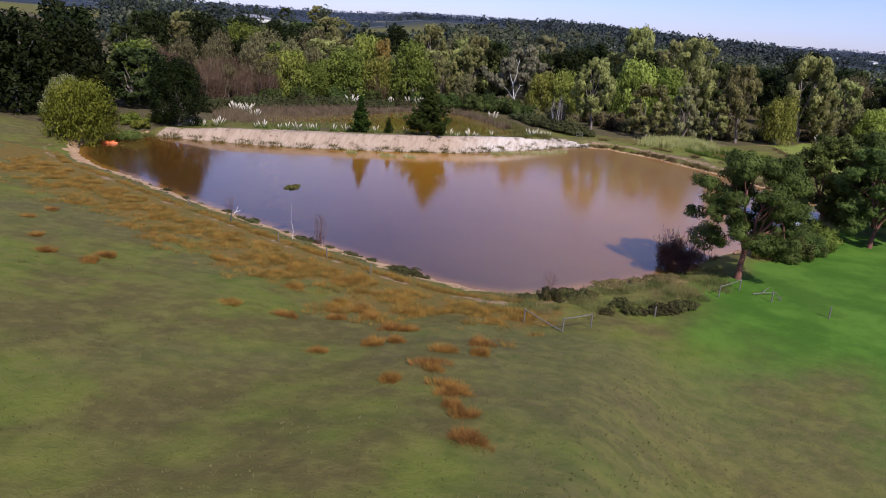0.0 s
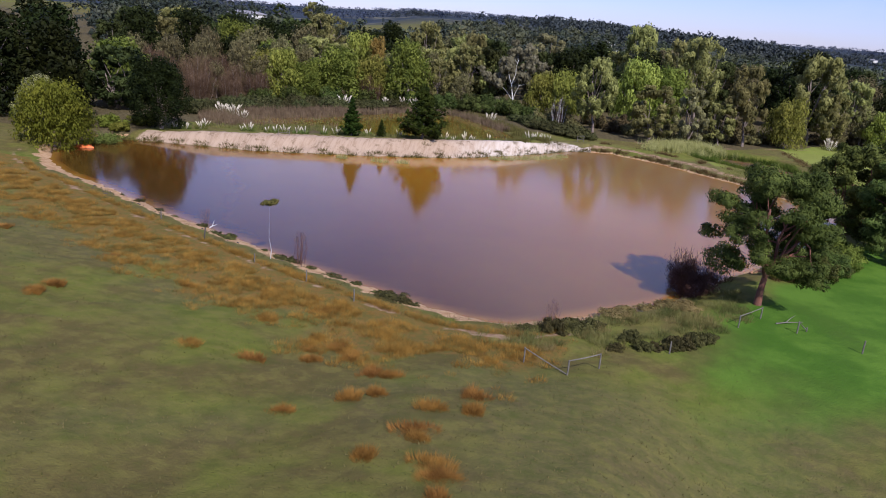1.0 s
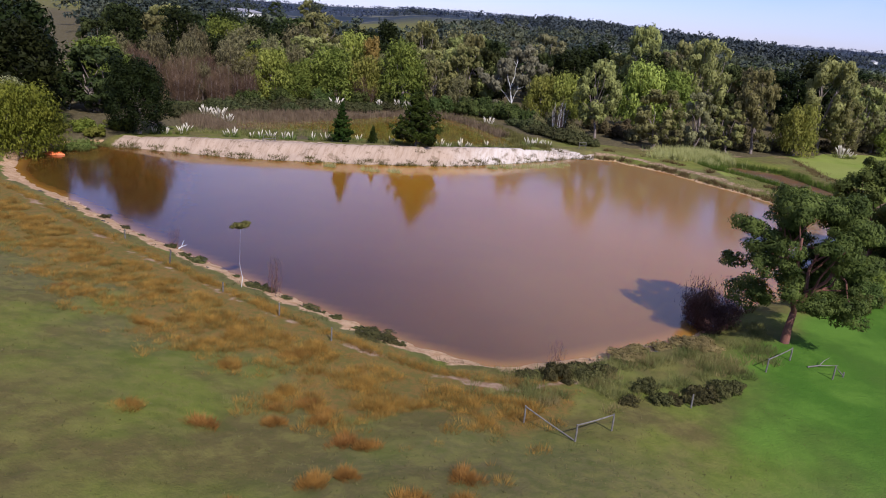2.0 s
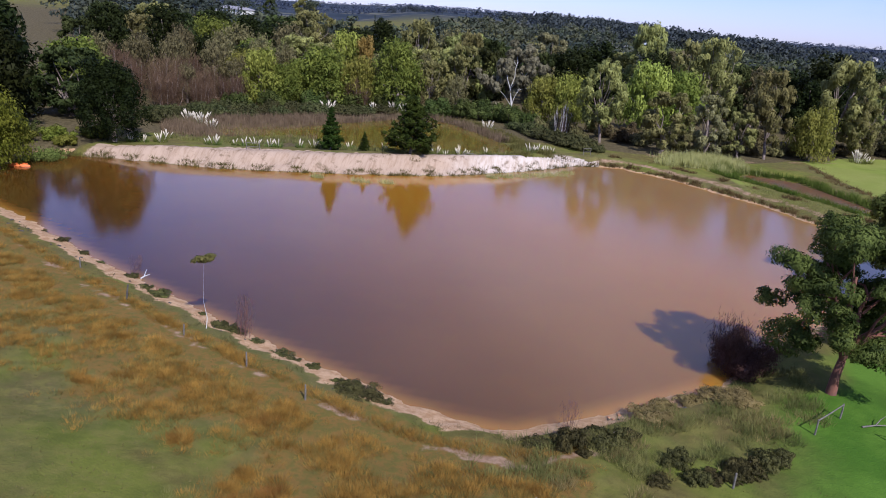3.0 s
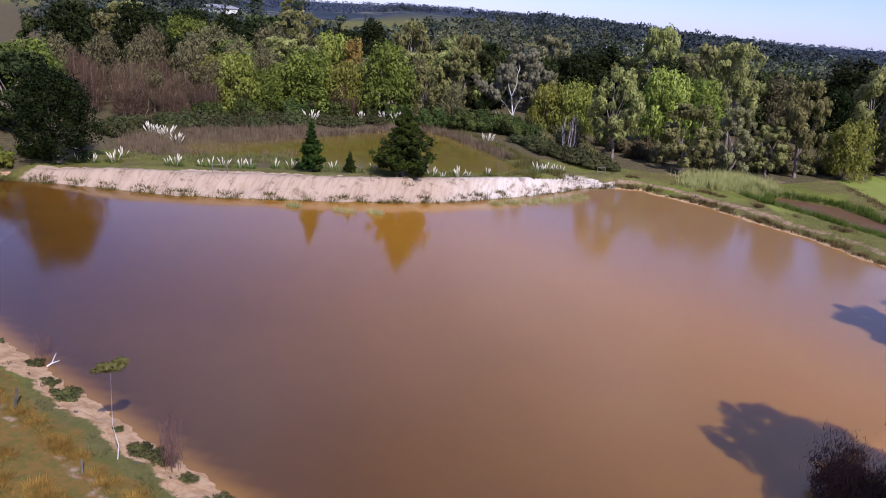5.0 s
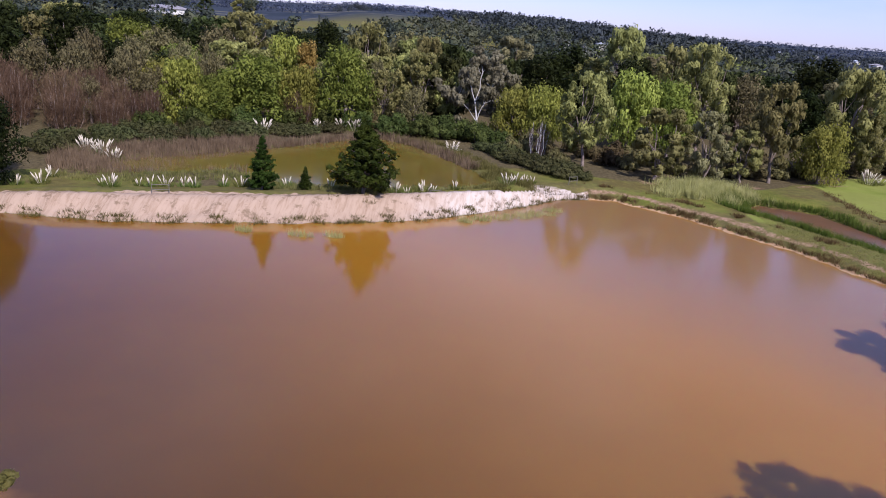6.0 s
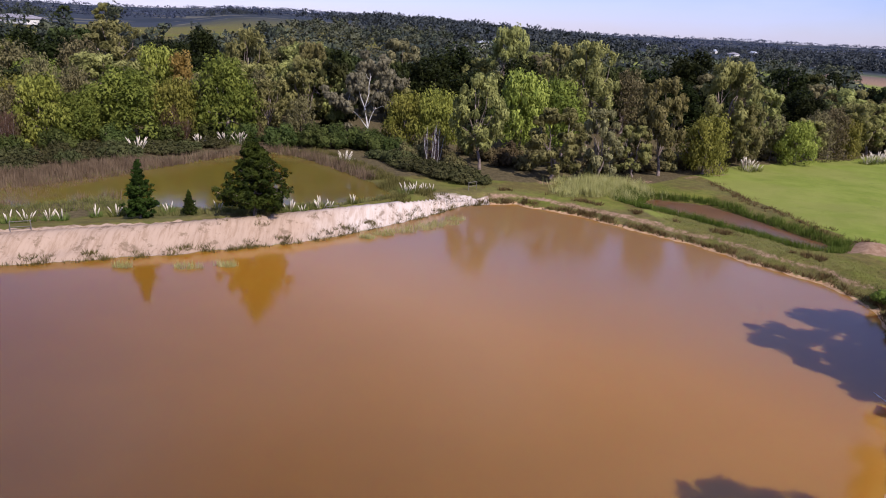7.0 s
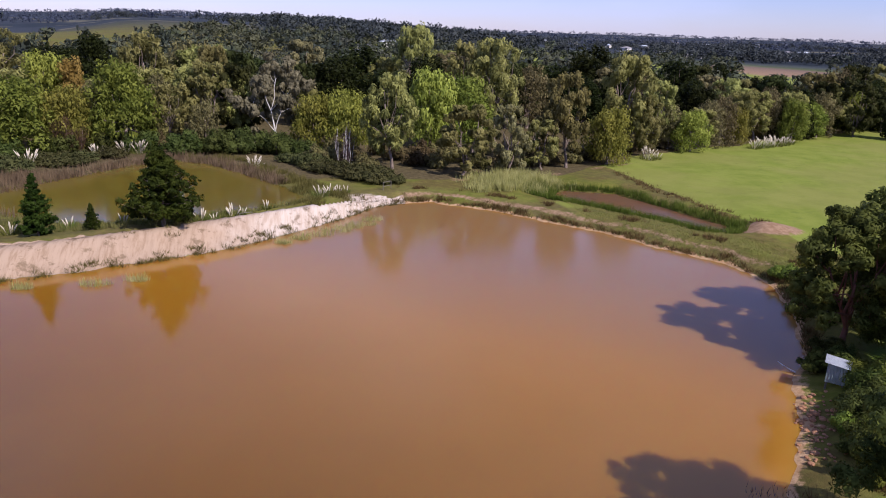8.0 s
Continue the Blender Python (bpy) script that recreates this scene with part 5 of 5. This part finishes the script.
x, y = sown(104, 3000, -2, 16, 3, 22, lambda x, y, d, r: (d > 1.0) & (d < 9) & (r < 0.5 * step(0.1, 0.6, ripple(x, y, 1.9, 3.0))))
stuff("bank_rush_tufts", blades(rng, feet_at(x, y), 22, 0.62, 0.013, 0.34, 0.5), M_STRAW, "straw coloured rush tufts along the near bank")
x, y = sown(105, 5000, -58, -1, 6, 36, lambda x, y, d, r: (d > 0.9) & (d < 3.4) & (r < 0.6 * step(-0.1, 0.5, ripple(x, y, 1.4, 5.0))))
stuff("shore_sedge", blades(rng, feet_at(x, y), 14, 0.34, 0.013, 0.3, 0.6), M_SHORE_SHRUB, "low dark green sedge on the sandy near shore")
cx, cy = [], []
for px, py, r0 in ((-32.6, 69.2, 1.6), (-28.8, 70.3, 1.2), (-11, 86.4, 2.0), (-8.6, 88.2, 2.2), (-5.2, 91.2, 2.0), (-15, 83, 1.2), (-39, 68.5, 1.0), (-13, 84.8, 1.4), (-7, 89.8, 1.8), (-3.6, 93.6, 1.4)):
    a, r = rng.random(150) * 6.283, r0 * np.sqrt(rng.random(150))
    cx.append(px + np.cos(a) * r)
    cy.append(py + np.sin(a) * r * 0.45)
cx, cy = np.concatenate(cx), np.concatenate(cy)
stuff("water_reeds", blades(rng, np.stack([cx, cy, np.full(len(cx), -0.2)], 1), 2, 0.95, 0.022, 0.2, 0.2), M_CATTAIL, "sparse green reeds standing in the shallow water", "reeds")

# ---- fences and frames ----
def post(x, y, h, r=0.06, lean=(0, 0), wood=None, label="weathered grey timber fence post", seed=0):
    """A split timber post, slightly bent, with a worn top."""
    z = ground_at(x, y)
    vs, fs = [], []
    tube(vs, fs, [(0, 0, -0.3), (lean[0] * 0.5 + 0.015, lean[1] * 0.5, h * 0.5), (lean[0], lean[1], h * 0.96), (lean[0], lean[1], h)], [r * 1.1, r, r * 0.95, r * 0.6], 7)
    ob = new("fence_post", mesh_of("fence_post", vs, fs, wood or M_WOOD))
    ob.matrix_basis = pose(x, y, z, 0, 0, 37 * seed)
    return tagged(ob, label=label, category="post", group="pond fence posts")


def rail_fence(posts, rails, label):
    """Posts with top rails between some of them."""
    root = new("rail_fence")
    x0, y0 = posts[0][:2]
    root.matrix_basis = pose(x0, y0, ground_at(x0, y0))
    tops = []
    for x, y, h in posts:
        z = ground_at(x, y) - ground_at(x0, y0)
        vs, fs = [], []
        tube(vs, fs, [(x - x0, y - y0, z - 0.3), (x - x0 + 0.02, y - y0, z + h * 0.5), (x - x0, y - y0, z + h)], [0.06, 0.055, 0.05], 7)
        child("post", mesh_of("post", vs, fs, M_WOOD), root)
        tops.append(Vector((x - x0, y - y0, z + h - 0.06)))
    for a, b, drop in rails:
        end = tops[b].copy()
        end.z -= drop
        vs, fs = [], []
        tube(vs, fs, [tops[a], tops[a].lerp(end, 0.5) - Vector((0, 0, 0.03)), end], [0.045, 0.042, 0.04], 6)
        child("rail", mesh_of("rail", vs, fs, M_WOOD), root)
    return tagged(root, label=label, category="fence")


rail_fence([(0, 0, 1.15), (3.05, -1.7, 1.1), (5.1, 0.6, 1.15)], [(1, 2, 0.0), (0, 1, 1.0)], "broken grey timber rail fence with one fallen rail")
rail_fence([(16.45, 14.25, 1.1), (18.7, 17.0, 1.1)], [(0, 1, 0.0)], "short grey timber rail fence on the lawn")
rail_fence([(21.1, 14.6, 1.1), (22.0, 15.3, 0.4)], [(0, 1, 0.2)], "leaning grey timber fence remnant on the lawn")
post(-15.1, 7.7, 1.1, seed=1)
post(-20.5, 10.4, 1.1, seed=2)
post(-34.5, 17.2, 1.2, 0.07, (0.35, -0.1), M_DARK_WOOD, "leaning blackened timber fence post", 3)
post(-26.9, 13.2, 0.9, seed=4)
post(-42.5, 22.0, 1.0, seed=5)
post(25.3, 12.0, 1.1, seed=6)
post(10.3, 6.4, 1.0, seed=7)


def hurdle(x, y, turn, w, h, label):
    """A light frame: two legs and bars between."""
    root = new("hurdle_frame")
    root.matrix_basis = pose(x, y, ground_at(x, y), 0, 0, turn)
    for sx in (-1, 1):
        vs, fs = [], []
        tube(vs, fs, [(sx * w / 2, 0, -0.2), (sx * w / 2, 0, h)], [0.05, 0.05], 6)
        child("leg", mesh_of("leg", vs, fs, M_WOOD), root)
    for zz in (h - 0.05, h * 0.45):
        vs, fs = [], []
        tube(vs, fs, [(-w / 2 - 0.05, 0.05, zz), (w / 2 + 0.05, 0.05, zz)], [0.045, 0.045], 6)
        child("bar", mesh_of("bar", vs, fs, M_WOOD), root)
    return tagged(root, label=label, category="frame", group="timber frames")


hurdle(-51.8, 73.2, 25, 2.0, 1.2, "grey timber hurdle frame on the embankment crest")
hurdle(-19.9, 88.0, 25, 1.6, 1.2, "grey timber hurdle frame on the embankment crest")
hurdle(-0.6, 107.6, 40, 1.7, 1.3, "pale timber hurdle frame on the grassy corner")

# ---- pump shed ----
def pump_shed(x, y, turn):
    root = new("pump_shed")
    root.matrix_basis = pose(x, y, ground_at(x, y) + 0.35, 0, 0, turn)
    w, d, h = 1.45, 1.3, 1.4
    def ribbed(length, height):
        bm = bmesh.new()
        n = int(length / 0.1)
        lower, upper = [], []
        for i in range(n + 1):
            u, v = -length / 2 + length * i / n, 0.018 * math.sin(i * math.pi)
            v = 0.02 if i % 2 else -0.02
            lower.append(bm.verts.new((u, v, 0)))
            upper.append(bm.verts.new((u, v, height)))
        for i in range(n):
            bm.faces.new((lower[i], lower[i + 1], upper[i + 1], upper[i]))
        bmesh.ops.solidify(bm, geom=bm.faces[:], thickness=0.01)
        return bm
    for k, (px, py, rot, length) in enumerate(((0, -d / 2, 0, w), (0, d / 2, 180, w), (-w / 2, 0, 90, d), (w / 2, 0, -90, d))):
        bm = ribbed(length, h)
        bm.transform(pose(px, py, 0, 0, 0, rot))
        part("wall_sheet", bm, M_TIN, root)
    roof = ribbed(w + 0.4, d + 0.5)
    roof.transform(pose(0, -(d + 0.5) / 2, h + 0.02, -84, 0, 0))
    part("roof_sheet", roof, M_ROOF, root, "pale corrugated tin roof")
    for sx in (-1, 1):
        for sy in (-1, 1):
            part("stump", box(0.14, 0.14, 0.9, sx * (w / 2 - 0.1), sy * (d / 2 - 0.1), -0.46, 0.01), M_WOOD, root)
    return tagged(root, label="small blue grey corrugated tin pump shed on stumps", category="shed")


pump_shed(28.9, 41.9, 50)

# ---- rocks and litter ----
def rock(seed, r):
    rng = np.random.default_rng(seed)
    bm = bmesh.new()
    bmesh.ops.create_icosphere(bm, subdivisions=2, radius=r)
    for v in bm.verts:
        n = noise.noise(v.co * 2.2 / r + Vector((seed * 3.1, 0, 0)))
        v.co *= 1 + 0.35 * n
        v.co.z *= 0.6
    me = bpy.data.meshes.new("rock")
    bm.to_mesh(me)
    bm.free()
    me.materials.append(M_ROCK)
    return me


rocks = [rock(s, 0.2) for s in range(4)]
rng = np.random.default_rng(101)
for i in range(110):
    k = rng.random()
    x, y = 21.3 + 5.2 * k + rng.normal() * 0.65, 32.7 + 8.0 * k + rng.normal() * 0.6
    if i > 96:
        x, y = 3.5 + 14 * rng.random(), 0
        y = 13.2 + (x - 3.5) * 0.98 + rng.normal() * 0.4
    ob = new("rock", rocks[i % 4])
    ob.matrix_basis = pose(x, y, max(ground_at(x, y), -0.05) + 0.05, 0, 0, 360 * rng.random()) @ Matrix.Scale(0.45 + 0.9 * rng.random() ** 2, 4)
    tagged(ob, label="reddish tan rock on the muddy shore", category="rock", group="shore rocks")


rng = np.random.default_rng(106)
x, y = sown(107, 4200, -62, 14, 6, 38, lambda x, y, d, r: (d > 0.5) & (d < 2.2) & (r < 0.5 * step(0.0, 0.6, ripple(x, y, 1.2, 2.0))))
feet = feet_at(x, y, -0.01)
turn, size = rng.random(len(x)) * 6.283, 0.06 + 0.22 * rng.random(len(x)) ** 2
side = np.stack([np.cos(turn), np.sin(turn), np.zeros(len(x))], 1) * size[:, None]
over = np.stack([-np.sin(turn), np.cos(turn), np.full(len(x), 0.3)], 1) * (0.03 + 0.3 * size)[:, None]
lift = np.array([0, 0, 1.0]) * (0.04 + 0.35 * size)[:, None]
tris = np.concatenate([np.stack([feet - side, feet + side - over, feet + lift], 1), np.stack([feet + side + over, feet - side + over, feet + lift], 1), np.stack([feet + side - over, feet + side + over, feet + lift], 1)])
stuff("shore_litter", tris, M_DARK_WOOD, "dark twigs and clods washed up along the sand", "litter")


def fallen_branch(x, y, turn, length, wood, label):
    vs, fs = [], []
    tube(vs, fs, [(0, 0, 0.1), (length * 0.4, 0.1, 0.25), (length, -0.05, 0.45)], [0.07, 0.05, 0.015], 6)
    tube(vs, fs, [(length * 0.4, 0.1, 0.25), (length * 0.6, 0.45, 0.5), (length * 0.8, 0.6, 0.75)], [0.045, 0.03, 0.01], 6)
    ob = new("fallen_branch", mesh_of("fallen_branch", vs, fs, wood, True))
    ob.matrix_basis = pose(x, y, max(ground_at(x, y), 0.0) - 0.06, 0, 0, turn)
    return tagged(ob, label=label, category="branch")


fallen_branch(-37.4, 23.2, 40, 0.8, M_PALE_BARK, "bleached forked branch at the water's edge")
fallen_branch(28.2, 45.4, 120, 1.6, M_PALE_BARK, "bleached forked branch at the water's edge")
fallen_branch(-22.5, 124.8, 60, 3.0, M_PALE_BARK, "bleached forked branch beside the back pond")
fallen_branch(19.8, 16.2, 10, 2.2, M_WOOD, "bleached fallen branch lying on the lawn")


def kayak(x, y, turn):
    """An upturned hull."""
    bm = bmesh.new()
    rings = []
    for i in range(11):
        u = -1 + 2 * i / 10
        half = 0.38 * math.sqrt(max(0.02, 1 - u * u))
        rings.append([bm.verts.new((u * 1.5, half * math.cos(a), 0.42 * max(0.15, 1 - 0.6 * u * u) * math.sin(a))) for a in [math.pi * k / 6 for k in range(7)]])
    for a, b in zip(rings, rings[1:]):
        for k in range(6):
            bm.faces.new((a[k], a[k + 1], b[k + 1], b[k]))
    bm.faces.new(rings[0])
    bm.faces.new(rings[-1][::-1])
    root = new("kayak")
    root.matrix_basis = pose(x, y, max(ground_at(x, y), 0.02), 0, 0, turn)
    part("hull", bm, M_ORANGE_HULL, root)
    part("keel", box(2.4, 0.05, 0.08, 0, 0, 0.42, 0.01), M_ORANGE_HULL, root)
    return tagged(root, label="upturned orange kayak by the willow", category="boat")


kayak(-77.0, 53.2, 20)

# ---- houses far off ----
def house(x, y, turn, w, d, h, wall, roof_mat, label, rise=1.8, sink=0.3, lift=0.0):
    root = new("house")
    root.matrix_basis = pose(x, y, ground_at(x, y) - sink + lift, 0, 0, turn)
    part("wall", box(w, d, h, 0, 0, h / 2), wall, root)
    bm = bmesh.new()
    e = 0.6
    base = [bm.verts.new((sx * (w / 2 + e), sy * (d / 2 + e), h)) for sx, sy in ((-1, -1), (1, -1), (1, 1), (-1, 1))]
    under = [bm.verts.new(v.co - Vector((0, 0, 0.2))) for v in base]
    r1, r2 = bm.verts.new((-(w / 2 - d * 0.35), 0, h + rise)), bm.verts.new((w / 2 - d * 0.35, 0, h + rise))
    for f in ((base[0], base[1], r2, r1), (base[1], base[2], r2), (base[2], base[3], r1, r2), (base[3], base[0], r1)):
        bm.faces.new(f)
    for k in range(4):
        bm.faces.new((under[k], under[(k + 1) % 4], base[(k + 1) % 4], base[k]))
    bm.faces.new(under[::-1])
    part("roof", bm, roof_mat, root)
    n = max(2, int(w / 4.5))
    for i in range(n):
        win = part("window", box(1.6, 0.12, 1.3, -w / 2 + w * (i + 0.5) / n, -d / 2 - 0.03, h * 0.55), M_WALL, root)
        part("pane", box(1.35, 0.06, 1.05, -w / 2 + w * (i + 0.5) / n, -d / 2 - 0.08, h * 0.55), M_GLASS, win)
    return tagged(root, label=label, category="house", group="distant houses")


house(-240, 420, -30, 30, 11, 3.2, M_WALL, M_TILE, "long single storey house with a grey tiled roof")
for x, y, w, roof_mat, label in ((410, 900, 24, M_ROOF, "white roofed farm building among far trees"), (440, 905, 30, M_ROOF, "white roofed farm building among far trees"),
                                 (468, 900, 34, M_ROOF, "white roofed farm building among far trees"), (-4, 560, 18, M_TILE, "grey roofed house on the wooded ridge"),
                                 (36, 600, 16, M_ROOF, "pale roofed house on the wooded ridge"), (12, 520, 14, M_TILE, "grey roofed house on the wooded ridge"),
                                 (-86, 350, 12, M_TIN, "blue roofed farm shed beyond the trees"), (600, 920, 26, M_ROOF, "white roofed farm building among far trees"), (160, 720, 18, M_ROOF, "pale roofed house on the wooded ridge")):
    house(x, y, 20, w, 10, 4.5, M_WALL, roof_mat, label)
rng = np.random.default_rng(121)
for i in range(16):
    y = 900 + 900 * rng.random()
    x = y * (0.12 + 0.62 * (i + rng.random()) / 16)
    house(x, y, 360 * rng.random(), 14 + 10 * rng.random(), 10, 5.5, M_WALL, (M_ROOF, M_TILE)[i % 2], "pale house on the distant wooded plain", lift=2.0)
lone = repeat(gums[0], -192, 418, 0, 1.2, 0.85)
lone_b = repeat(darks[1], -222, 432, 0, 0.9, 0.7)
